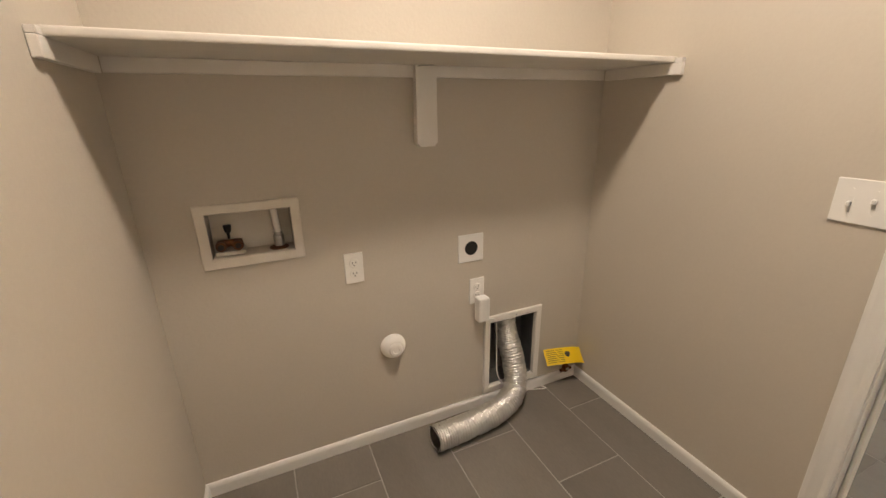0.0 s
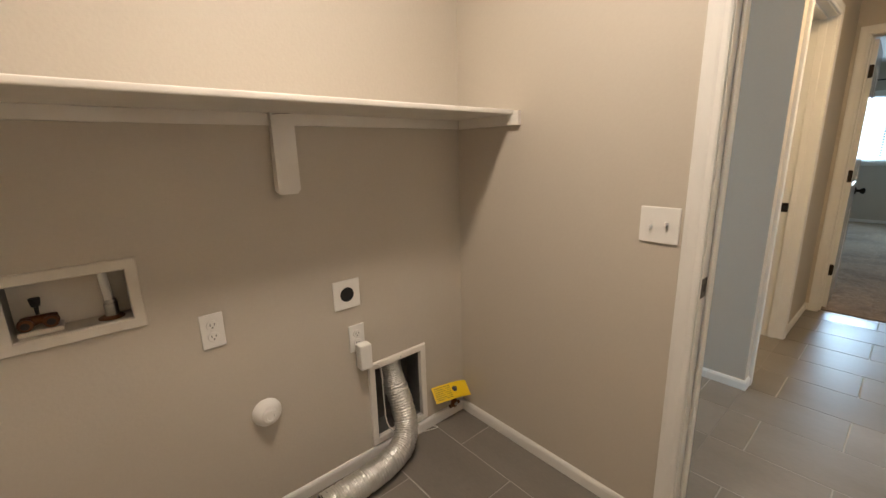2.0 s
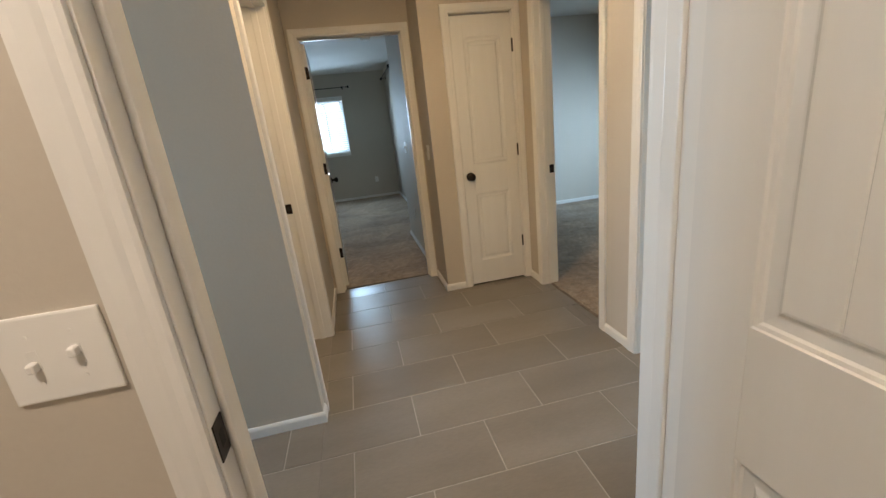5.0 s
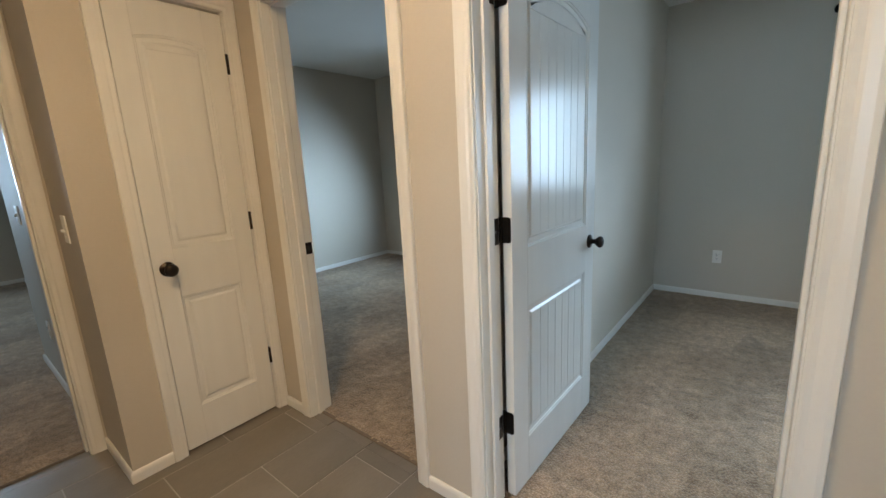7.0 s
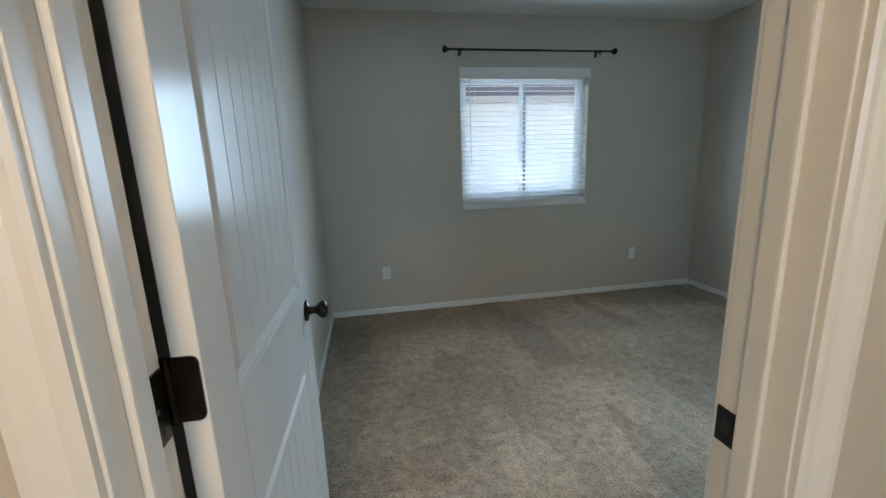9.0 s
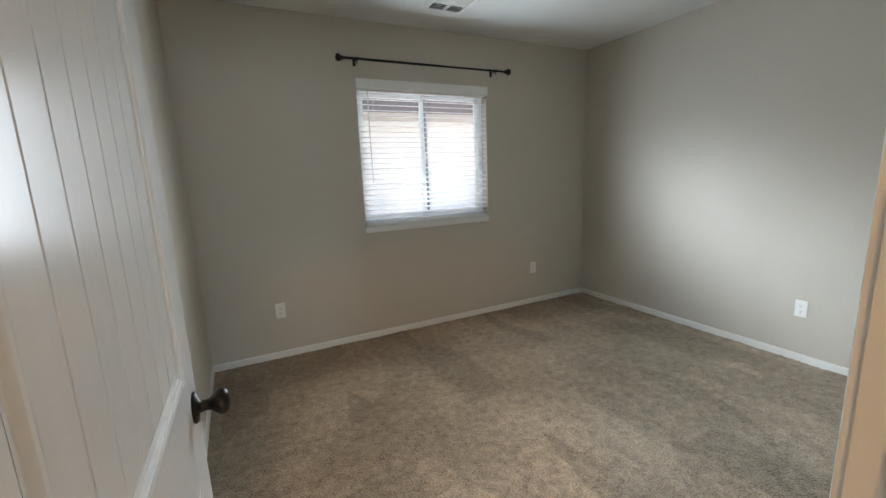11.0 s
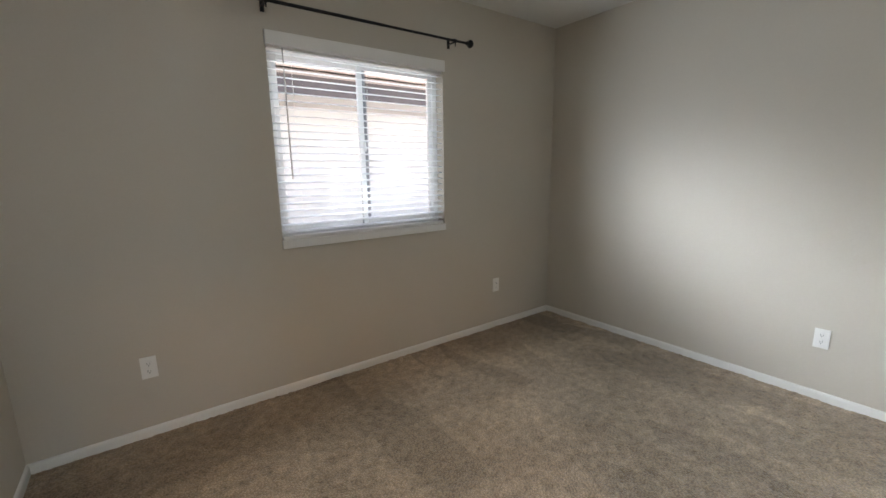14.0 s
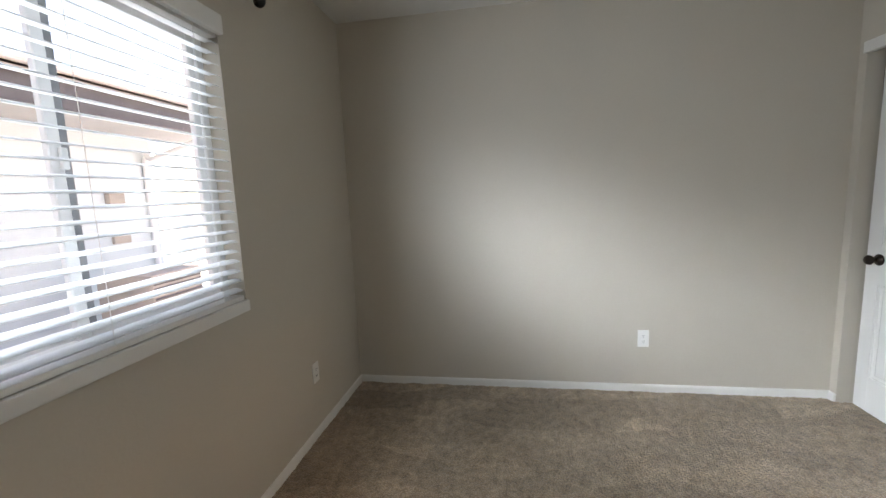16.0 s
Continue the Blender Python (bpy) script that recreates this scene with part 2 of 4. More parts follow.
def mesh_object(name, bm, mat, parent=None, label="", smooth=False):
    bmesh.ops.recalc_face_normals(bm, faces=bm.faces)
    me = bpy.data.meshes.new(name)
    bm.to_mesh(me)
    bm.free()
    me.materials.append(mat)
    if smooth:
        me.polygons.foreach_set("use_smooth", [True] * len(me.polygons))
    ob = new(name, me)
    if parent:
        ob.parent = parent
    if label:
        ob["label"] = label
    return ob


def part(name, bm, mat, parent, label="", smooth=False):
    return mesh_object(name, bm, mat, parent, label, smooth)


def thing(name, m, label, category, group="", kind=""):
    ob = new(name)
    ob.empty_display_size = 0.05
    ob.matrix_world = m
    return tagged(ob, label, category, group, kind)


def box(bm, x0, y0, z0, x1, y1, z1, bevel=0.0, segs=2):
    vs = [bm.verts.new((x, y, z)) for z in (z0, z1) for y in (y0, y1) for x in (x0, x1)]
    fs = [bm.faces.new([vs[i] for i in f]) for f in ((0, 2, 3, 1), (4, 5, 7, 6), (0, 1, 5, 4), (2, 6, 7, 3), (0, 4, 6, 2), (1, 3, 7, 5))]
    if bevel:
        es = {e for f in fs for e in f.edges}
        bmesh.ops.bevel(bm, geom=list(es), offset=bevel, segments=segs, profile=0.6, affect="EDGES")
    return bm


def boxed(*a, **k):
    return box(bmesh.new(), *a, **k)


def tube(bm, pts, radii, n=16, cap=True):
    """A round tube through points, with a radius at each."""
    rings = []
    pts = [Vector(p) for p in pts]
    up = Vector((0.123, 0.31, 0.94)).normalized()
    for i, p in enumerate(pts):
        d = (pts[min(i + 1, len(pts) - 1)] - pts[max(i - 1, 0)]).normalized()
        a = d.cross(up).normalized()
        b = d.cross(a)
        rings.append([bm.verts.new(p + radii[i] * (a * math.cos(2 * math.pi * k / n) + b * math.sin(2 * math.pi * k / n))) for k in range(n)])
    for r, s in zip(rings, rings[1:]):
        for k in range(n):
            bm.faces.new((r[k], r[(k + 1) % n], s[(k + 1) % n], s[k]))
    if cap:
        bm.faces.new(rings[0])
        bm.faces.new(list(reversed(rings[-1])))
    return bm


def lathe(bm, profile, m=None, n=20):
    """profile: (radius, height) along local z."""
    rings = []
    m = m or Matrix()
    for r, h in profile:
        rings.append([bm.verts.new(m @ Vector((max(r, 1e-4) * math.cos(2 * math.pi * k / n), max(r, 1e-4) * math.sin(2 * math.pi * k / n), h))) for k in range(n)])
    for r, s in zip(rings, rings[1:]):
        for k in range(n):
            bm.faces.new((r[k], r[(k + 1) % n], s[(k + 1) % n], s[k]))
    bm.faces.new(rings[0])
    bm.faces.new(list(reversed(rings[-1])))
    return bm


def sweep(path, profile, closed, m):
    """A moulding along a flat path of (u, v), mitred at its corners; profile: (offset to the left of the way, height)."""
    bm = bmesh.new()
    n = len(path)
    P = [Vector(p) for p in path]
    cols = []
    for i in range(n):
        a = (P[i] - P[i - 1]).normalized() if (i or closed) else None
        b = (P[(i + 1) % n] - P[i]).normalized() if (i < n - 1 or closed) else None
        a, b = a or b, b or a
        na, nb = Vector((-a.y, a.x)), Vector((-b.y, b.x))
        mit = (na + nb) / max(0.2, 1 + na.dot(nb))
        cols.append([bm.verts.new(m @ Vector((*(P[i] + mit * o), h))) for o, h in profile])
    for i in range(n if closed else n - 1):
        c, d = cols[i], cols[(i + 1) % n]
        for k in range(len(profile) - 1):
            bm.faces.new((c[k], c[k + 1], d[k + 1], d[k]))
    if not closed:
        bm.faces.new(cols[0])
        bm.faces.new(cols[-1])
    return bm


def slab_grid(us, vs, solid, thick, m):
    """A flat slab of cells in u, v with the unsolid cells left open, thick in w."""
    bm = bmesh.new()
    cache = {}

    def vert(i, j, k):
        if (i, j, k) not in cache:
            cache[i, j, k] = bm.verts.new(m @ Vector((us[i], vs[j], thick * k)))
        return cache[i, j, k]
    nu, nv = len(us) - 1, len(vs) - 1

    def is_solid(i, j):
        return 0 <= i < nu and 0 <= j < nv and solid((us[i] + us[i + 1]) / 2, (vs[j] + vs[j + 1]) / 2)
    for i in range(nu):
        for j in range(nv):
            if not is_solid(i, j):
                continue
            for k in (0, 1):
                bm.faces.new((vert(i, j, k), vert(i + 1, j, k), vert(i + 1, j + 1, k), vert(i, j + 1, k)))
            for di, dj, e in ((-1, 0, ((i, j), (i, j + 1))), (1, 0, ((i + 1, j), (i + 1, j + 1))), (0, -1, ((i, j), (i + 1, j))), (0, 1, ((i, j + 1), (i + 1, j + 1)))):
                if not is_solid(i + di, j + dj):
                    (a, b), (c, d) = e
                    bm.faces.new((vert(a, b, 0), vert(c, d, 0), vert(c, d, 1), vert(a, b, 1)))
    return bm


def wall(name, axis, u0, u1, w0, w1, holes=(), z0=0.0, z1=None, mat=None, label="beige painted drywall with light orange-peel texture"):
    """A wall along axis 'x' or 'y' from u0 to u1, between w0 and w1 across; holes: (u0, u1, z0, z1)."""
    z1 = CEIL if z1 is None else z1
    us = sorted({u0, u1, *(u for h in holes for u in h[:2])})
    vs = sorted({z0, z1, *(v for h in holes for v in h[2:])})
    if axis == "x":
        m = Matrix(((1, 0, 0, 0), (0, 0, 1, w0), (0, 1, 0, 0), (0, 0, 0, 1)))
    else:
        m = Matrix(((0, 0, 1, w0), (1, 0, 0, 0), (0, 1, 0, 0), (0, 0, 0, 1)))
    bm = slab_grid(us, vs, lambda u, v: not any(h[0] < u < h[1] and h[2] < v < h[3] for h in holes), w1 - w0, m)
    return tagged(mesh_object(name, bm, mat or WALL), label, "wall", kind="structure")


BASE_H = 0.056
BASE_PROFILE = ((0, 0), (0.0125, 0), (0.0125, BASE_H - 0.014), (0.010, BASE_H - 0.006), (0.006, BASE_H - 0.001), (0, BASE_H))


def baseboard(path):
    """White baseboard on the left-hand side of a walk along the wall's foot."""
    bm = bmesh.new()
    n = len(path)
    P = [Vector(p) for p in path]
    cols = []
    for i in range(n):
        a = (P[i] - P[i - 1]).normalized() if i else (P[1] - P[0]).normalized()
        b = (P[i + 1] - P[i]).normalized() if i < n - 1 else a
        na, nb = Vector((-a.y, a.x)), Vector((-b.y, b.x))
        mit = (na + nb) / max(0.2, 1 + na.dot(nb))
        cols.append([bm.verts.new((P[i].x + mit.x * o, P[i].y + mit.y * o, h)) for o, h in BASE_PROFILE])
    for c, d in zip(cols, cols[1:]):
        for k in range(len(BASE_PROFILE) - 1):
            bm.faces.new((c[k], c[k + 1], d[k + 1], d[k]))
    bm.faces.new(cols[0])
    bm.faces.new(cols[-1])
    return tagged(mesh_object("baseboard", bm, TRIM), "low white painted baseboard along the foot of the wall", "baseboard", kind="structure")


CASING = ((0.004, 0), (0.004, 0.011), (0.010, 0.014), (0.022, 0.0125), (0.030, 0.0155), (0.048, 0.018), (0.060, 0.0165), (0.062, 0.013), (0.062, 0))
TOP = 2.04


def doorway(name, axis, u0, u1, w0, w1, stop_w, sides=(0, 1), strike=None, sill=None):
    """Jambs, stops and casings of an opening u0..u1 through a wall w0..w1; stop_w: where the stop starts across the wall.
    strike: (which end of the opening, place across the wall)."""
    ob = thing(name, Matrix(), "white painted door frame with stepped casing", "door frame", kind="structure")

    def put(u, w, z):
        return (u, w, z) if axis == "x" else (w, u, z)

    def bar(pname, ua, ub, wa, wb, za, zb, mat=TRIM, bevel=0.002, label=""):
        p, q = put(ua, wa, za), put(ub, wb, zb)
        lo, hi = [min(a, b) for a, b in zip(p, q)], [max(a, b) for a, b in zip(p, q)]
        return part(pname, boxed(*lo, *hi, bevel=bevel), mat, ob, label)
    J = 0.018
    bar("jamb", u0 - J, u0, w0 - 0.001, w1 + 0.001, 0, TOP + J)
    bar("jamb", u1, u1 + J, w0 - 0.001, w1 + 0.001, 0, TOP + J)
    bar("head_jamb", u0, u1, w0 - 0.001, w1 + 0.001, TOP, TOP + J)
    bar("stop", u0, u0 + 0.011, stop_w, stop_w + 0.035, 0, TOP, bevel=0.004)
    bar("stop", u1 - 0.011, u1, stop_w, stop_w + 0.035, 0, TOP, bevel=0.004)
    bar("stop", u0 + 0.011, u1 - 0.011, stop_w, stop_w + 0.035, TOP - 0.011, TOP, bevel=0.004)
    for s in sides:
        w, sgn = (w0, -1) if s == 0 else (w1, 1)
        path = [(u0, 0.0), (u0, TOP), (u1, TOP), (u1, 0.0)]
        if axis == "x":
            m = Matrix(((1, 0, 0, 0), (0, 0, sgn, w), (0, 1, 0, 0), (0, 0, 0, 1)))
        else:
            m = Matrix(((0, 0, sgn, w), (1, 0, 0, 0), (0, 1, 0, 0), (0, 0, 0, 1)))
        part("casing", sweep(path, CASING, False, m), TRIM, ob)
    if strike:
        end, w = strike
        u, d = (u0, 1) if end == 0 else (u1, -1)
        bar("strike_plate", u, u + d * 0.002, w - 0.018, w + 0.018, 0.885, 0.945, BRONZE, 0.0, "dark bronze strike plate")
        bar("strike_hole", u + d * 0.002, u + d * 0.0025, w - 0.007, w + 0.008, 0.903, 0.927, BLACK, 0.0)
    return ob


def arch_outline(x0, x1, z0, z1, rise):
    pts = [(x0, z0), (x1, z0)]
    n = 12 if rise else 1
    if rise:
        for k in range(n + 1):
            a = k / n
            pts.append((x1 + (x0 - x1) * a, z1 - rise + rise * math.sin(math.pi * a) ** 0.8))
    else:
        pts += [(x1, z1), (x0, z1)]
    return pts


def rounded_leaf(m, width, height, thick):
    """A hinge leaf in local x (from the pin) and z, with the two outer corners rounded."""
    rr, pts = 0.010, [(0, -height / 2)]
    for cz, a0 in ((-height / 2 + rr, -90), (height / 2 - rr, 0)):
        pts += [(width - rr + rr * math.cos(radians(a0 + 15 * k)), cz + rr * math.sin(radians(a0 + 15 * k))) for k in range(7)]
    pts.append((0, height / 2))
    bm = bmesh.new()
    fr, bk = [[bm.verts.new(m @ Vector((x, y, z))) for x, z in pts] for y in (0, thick)]
    bm.faces.new(fr)
    bm.faces.new(bk)
    for i in range(len(pts)):
        j = (i + 1) % len(pts)
        bm.faces.new((fr[i], fr[j], bk[j], bk[i]))
    return bm


PANEL_PROFILE = ((0.0, 0.0), (0.002, -0.0035), (0.008, -0.0045), (0.011, -0.0088), (0.026, -0.0100), (0.029, -0.0095), (0.036, -0.0045), (0.040, -0.0036), (0.042, -0.0036))


def panel_door(name, m, width, label, height=2.03, knob=0.0, planks=7, hinge_side=1, hinges=True, knob_z=0.905):
    """A moulded two-panel door with an arched upper panel and planked panels. Local: hinge at the origin, leaf along +x, thick in y from 0 to 0.035.
    knob: distance of the knob from the hinge edge (0: none). hinge_side: which face the hinge knuckles stand at."""
    ob = thing(name, m, label, "door", kind="structure")
    T, Z = 0.035, 0.014
    st, arch = (0.112, 0.055) if width > 0.6 else (0.088, 0.018)
    rows = ((0.213, 0.765, 0.0), (0.990, 1.895, arch))
    for a, b in ((0, st), (width - st, width)):
        part("stile", boxed(a, 0, Z, b, T, height, bevel=0.0015, segs=1), DOORP, ob)
    for a, b in ((Z, rows[0][0]), (rows[0][1], rows[1][0])):
        part("rail", boxed(st, 0, a, width - st, T, b), DOORP, ob)
    # the top rail has an arched lower edge
    bm = bmesh.new()
    out = arch_outline(st, width - st, 0, rows[1][1], rows[1][2])[2:]
    for pts in (out,):
        front = [bm.verts.new((x, 0, z)) for x, z in pts] + [bm.verts.new((st, 0, height)), bm.verts.new((width - st, 0, height))]
        back = [bm.verts.new((v.co.x, T, v.co.z)) for v in front]
        bm.faces.new(front)
        bm.faces.new(back)
        for i in range(len(front)):
            j = (i + 1) % len(front)
            bm.faces.new((front[i], front[j], back[j], back[i]))
    part("rail", bm, DOORP, ob)
    for z0, z1, rise in rows:
        path = arch_outline(st, width - st, z0, z1, rise)
        for y, sg in ((0, -1), (T, 1)):
            mm = Matrix(((1, 0, 0, 0), (0, 0, sg, y), (0, 1, 0, 0), (0, 0, 0, 1)))
            part("panel_moulding", sweep(path, PANEL_PROFILE, True, mm), DOORP, ob)
        a, b = st + 0.039, width - st - 0.039
        pw, head = (b - a) / planks, z1 - rise - (0.045 if rise else 0.039)
        first = None
        for k in range(planks):
            if first is None:
                pl = first = part("plank", boxed(0, 0.0036, z0 + 0.039, pw, T - 0.0036, head, bevel=0.0022, segs=1), DOORP, ob)
            else:
                pl = new("plank", first.data)
                pl.parent = ob
            pl.location = (a + k * pw, 0, 0)
        if rise:
            bm = bmesh.new()
            out = arch_outline(a, b, head, z1 - 0.039, rise)
            front, back = [[bm.verts.new((x, y, z)) for x, z in out] for y in (0.0036, T - 0.0036)]
            bm.faces.new(front)
            bm.faces.new(back)
            for i in range(len(out)):
                j = (i + 1) % len(out)
                bm.faces.new((front[i], front[j], back[j], back[i]))
            part("panel_field", bm, DOORP, ob)
    if hinges:
        for z in (0.328, 1.07, 1.815):
            y = T if hinge_side else 0.0
            h = part("hinge", tube(bmesh.new(), [(-0.002, y + (0.006 if hinge_side else -0.006), z - 0.045), (-0.002, y + (0.006 if hinge_side else -0.006), z + 0.045)], [0.0065, 0.0065], 10), BRONZE, ob, "dark bronze hinge")
            part("leaf", rounded_leaf(pose(-0.0035, T * (0.98 if hinge_side else 0.02), z, 0, 0, -90 if hinge_side else 90) @ Matrix.Diagonal((1, 1 if hinge_side else -1, 1, 1)), 0.032, 0.09, 0.003), BRONZE, h)
    if knob:
        for y, sg in ((0.0, -1), (T, 1)):
            mk = Matrix.Translation((knob, y, knob_z)) @ Matrix.Rotation(radians(-90 * sg), 4, "X")
            kn = part("knob", lathe(bmesh.new(), [(0.032, 0), (0.033, 0.004), (0.030, 0.008), (0.014, 0.011), (0.0115, 0.020), (0.0125, 0.030), (0.021, 0.038), (0.0275, 0.048), (0.0275, 0.056), (0.022, 0.064), (0.010, 0.068), (0.001, 0.069)], mk, 24), BRONZE, ob, "dark bronze door knob", smooth=True)
        part("latch_plate", boxed(width - 0.0005, 0.006, knob_z - 0.028, width + 0.0008, T - 0.006, knob_z + 0.028), BRONZE, ob)
    return ob


# ---- the plan ----
XL, XR, YB, YS = -0.140, 1.555, 1.377, -0.52           # laundry
HX0, HX1 = 1.67, 4.52                                  # hall
HS = -1.24                                             # hall's south face
BN = HS - 0.115                                        # bedrooms' north face
HN = 0.43                                              # hall's north face
BX0, BX1, BY = -0.740, 2.864, -4.42                    # bedroom entered
CX0, CX1 = 2.98, 6.574
AX0, AX1, AN = 4.635, 9.98, 3.2
LD0, LD1 = -0.42, 0.340                                # laundry door opening (y)
BD0, BD1 = 1.957, 2.752                                # bedroom door opening (x)
CD0, CD1 = 3.095, 3.868
AD0, AD1 = -0.43, 0.345                                # far bedroom (y)
KD0, KD1 = -1.178, -0.720                              # narrow closet door (y)
PX = 4.112                                             # closet wall face
NX = 2.803                                             # north corner
TD0, TD1 = 2.935, 3.70                                 # bathroom door opening (x)
WX0, WX1, WZ0, WZ1 = 0.468, 1.650, 0.955, 2.06         # bedroom window
SX = 1.70                                              # store wall face
OY = 3.4                                               # north end of the side passage
J = 0.018

wall("wall_laundry_back", "x", XL - 0.115, HX0, YB, YB + 0.115, holes=((0.031, 0.274, 0.893, 1.037), (1.03, 1.30, 0.09, 0.43)))
wall("wall_laundry_left", "y", YS, YB, XL - 0.115, XL)
wall("wall_laundry_door", "y", YS - 0.07, YB, XR, HX0, holes=((LD0 - J, LD1 + J, -1, TOP + J),))
wall("wall_laundry_south", "x", XL - 0.115, XR, YS - 0.07, YS)
wall("wall_closet_west", "y", HS, YS - 0.07, XR, SX, holes=((-1.192 - J, -0.61 + J, -1, TOP + J),))
wall("wall_hall_south", "x", BX0, AX0, BN, HS, holes=((BD0 - J, BD1 + J, -1, TOP + J), (CD0 - J, CD1 + J, -1, TOP + J), (-0.685, 1.2, -1, 2.06)))
wall("wall_hall_closet", "y", HS, -0.503, PX, PX + 0.115, holes=((KD0 - J, KD1 + J, -1, TOP + J),))
wall("wall_closet_side", "x", PX + 0.115, HX1, -0.503 - 0.115, -0.503)
wall("wall_hall_end", "y", HS, HN + 0.115, HX1, AX0, holes=((AD0 - J, AD1 + J, -1, TOP + J),))
wall("wall_hall_north", "x", NX, HX1, HN, HN + 0.115, holes=((TD0 - J, TD1 + J, -1, TOP + J),))
wall("wall_passage", "y", HN + 0.115, OY, NX, NX + 0.115)
wall("wall_passage_west", "y", YB + 0.115, OY, XR, HX0)
# Unseen end wall, added with an opening to let daylight into the passage.
wall("wall_passage_end", "x", XR, NX + 0.115, OY, OY + 0.115, holes=((1.80, 2.68, 1.2, 2.05),))
wall("wall_bath_north", "x", NX + 0.115, 5.315, 2.3, 2.415)
wall("wall_bath_east", "y", 0.545, 2.3, 5.20, 5.315)
wall("wall_bath_south", "x", AX0, 5.315, HN, HN + 0.115)
wall("wall_far_west", "y", 2.415, AN, 5.20, 5.315)
wall("wall_bedroom_south", "x", BX0 - 0.115, BX1, BY - 0.14, BY, holes=((WX0, WX1, WZ0, WZ1),))
wall("wall_bedroom_west", "y", BY, BN + 0.8, BX0 - 0.115, BX0)
wall("wall_bedroom_partition", "y", BY, BN, BX1, CX0)
wall("wall_closet_back", "x", BX0, XL - 0.115, BN + 0.685, BN + 0.80)
wall("wall_second_south", "x", BX1, CX1 + 0.115, BY - 0.14, BY, holes=((4.0, 5.3, WZ0, WZ1),))
wall("wall_second_east", "y", BY, BN, CX1, CX1 + 0.115)
wall("wall_second_north", "x", AX0, CX1 + 0.115, BN, HS)
wall("wall_far_end", "y", -1.6, AN + 0.115, AX1, AX1 + 0.14, holes=((0.10, 0.87, 0.985, 2.06),))
wall("wall_far_entry", "x", AX0, 6.2, -0.615, -0.50)
wall("wall_far_south", "x", 6.2, AX1, -0.915, -0.80)
wall("wall_far_jog", "y", -0.915, -0.615, 6.085, 6.2)
wall("wall_far_north", "x", AX0, AX1, AN, AN + 0.115)


def ceiling(name, x0, y0, x1, y1):
    return tagged(mesh_object(name, boxed(x0, y0, CEIL, x1, y1, CEIL + 0.15), CEILING), "white textured ceiling, reaching outdoors as an added unseen eave", "ceiling", kind="structure")


# Runs past the outer walls as an added, unseen eave to block the sun.
ceiling("ceiling", BX0 - 0.7, BY - 0.7, AX1 + 0.7, OY + 2.2)


def floor_slab(name, x0, y0, x1, y1, z, mat, label, cat):
    return tagged(mesh_object(name, boxed(x0, y0, -0.12, x1, y1, z), mat), label, cat, kind="structure")


def carpet(name, x0, y0, x1, y1, step, label, rough=0.005):
    bm = bmesh.new()
    nx, ny = max(2, int((x1 - x0) / step)), max(2, int((y1 - y0) / step))
    rows = []
    for j in range(ny + 1):
        row = []
        for i in range(nx + 1):
            x, y = x0 + (x1 - x0) * i / nx, y0 + (y1 - y0) * j / ny
            z = 0.006 + 0.004 * noise.noise((x * 9, y * 9, 0)) + 0.004 * noise.noise((x * 38, y * 38, 3)) + random.uniform(-0.5, 0.5) * rough
            row.append(bm.verts.new((x, y, z)))
        rows.append(row)
    for r, s in zip(rows, rows[1:]):
        for i in range(nx):
            bm.faces.new((r[i], r[i + 1], s[i + 1], s[i]))
    return tagged(mesh_object(name, bm, CARPET, smooth=True), label, "carpet", kind="structure")


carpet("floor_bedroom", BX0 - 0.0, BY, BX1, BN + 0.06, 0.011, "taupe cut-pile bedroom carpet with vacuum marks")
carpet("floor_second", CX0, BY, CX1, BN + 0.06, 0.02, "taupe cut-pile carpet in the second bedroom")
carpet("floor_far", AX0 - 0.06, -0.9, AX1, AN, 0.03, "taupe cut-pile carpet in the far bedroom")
floor_slab("floor_closet", BX0, BN + 0.06, 1.5, BN + 0.7, 0.004, CARPET, "taupe carpet in the closet", "carpet")

# ---- tiled floor: grout bed and single tiles ----
bed = floor_slab("floor_hall", XL, HS, HX1 + 0.05, OY, 0.0, GROUT, "grey porcelain plank tiles with pale grout", "floor")
TX, TY, TW, TL, GAP = 0.455, 1.175, 0.2985, 0.5875, 0.005


def clipped(rect, zone):
    return max(rect[0], zone[0]), max(rect[1], zone[1]), min(rect[2], zone[2]), min(rect[3], zone[3])


ZONES = ((XL, YS, XR, YB), (XR, LD0, HX0, LD1), (HX0, HS, HX1, HN), (HX1, AD0, HX1 + 0.055, AD1), (HX0, HN, NX, OY), (NX + 0.115, HN, 4.44, 2.3),
         (BD0, HS - 0.055, BD1, HS), (CD0, HS - 0.055, CD1, HS))


def tile_mesh(w, l):
    bm = boxed(0, 0, 0, w, l, 0.006, bevel=0.0015, segs=1)
    me = bpy.data.meshes.new("tile")
    bmesh.ops.recalc_face_normals(bm, faces=bm.faces)
    bm.to_mesh(me)
    bm.free()
    me.materials.append(TILE)
    return me


WHOLE = tile_mesh(TW - GAP, TL - GAP)

for col in range(-3, 15):
    for row in range(-6, 7):
        x0, y0 = TX + col * TW, TY + row * TL - (TL / 2 if col % 2 == 0 else 0)
        rect = (x0 + GAP / 2, y0 + GAP / 2, x0 + TW - GAP / 2, y0 + TL - GAP / 2)
        for zone in ZONES:
            c = clipped(rect, zone)
            if c[2] - c[0] < 0.012 or c[3] - c[1] < 0.012:
                continue
            full = c == rect
            ob = new("tile", WHOLE if full else tile_mesh(c[2] - c[0], c[3] - c[1]))
            ob.parent = bed
            ob.location = (c[0], c[1], random.uniform(-0.0004, 0.0004) - 0.004)

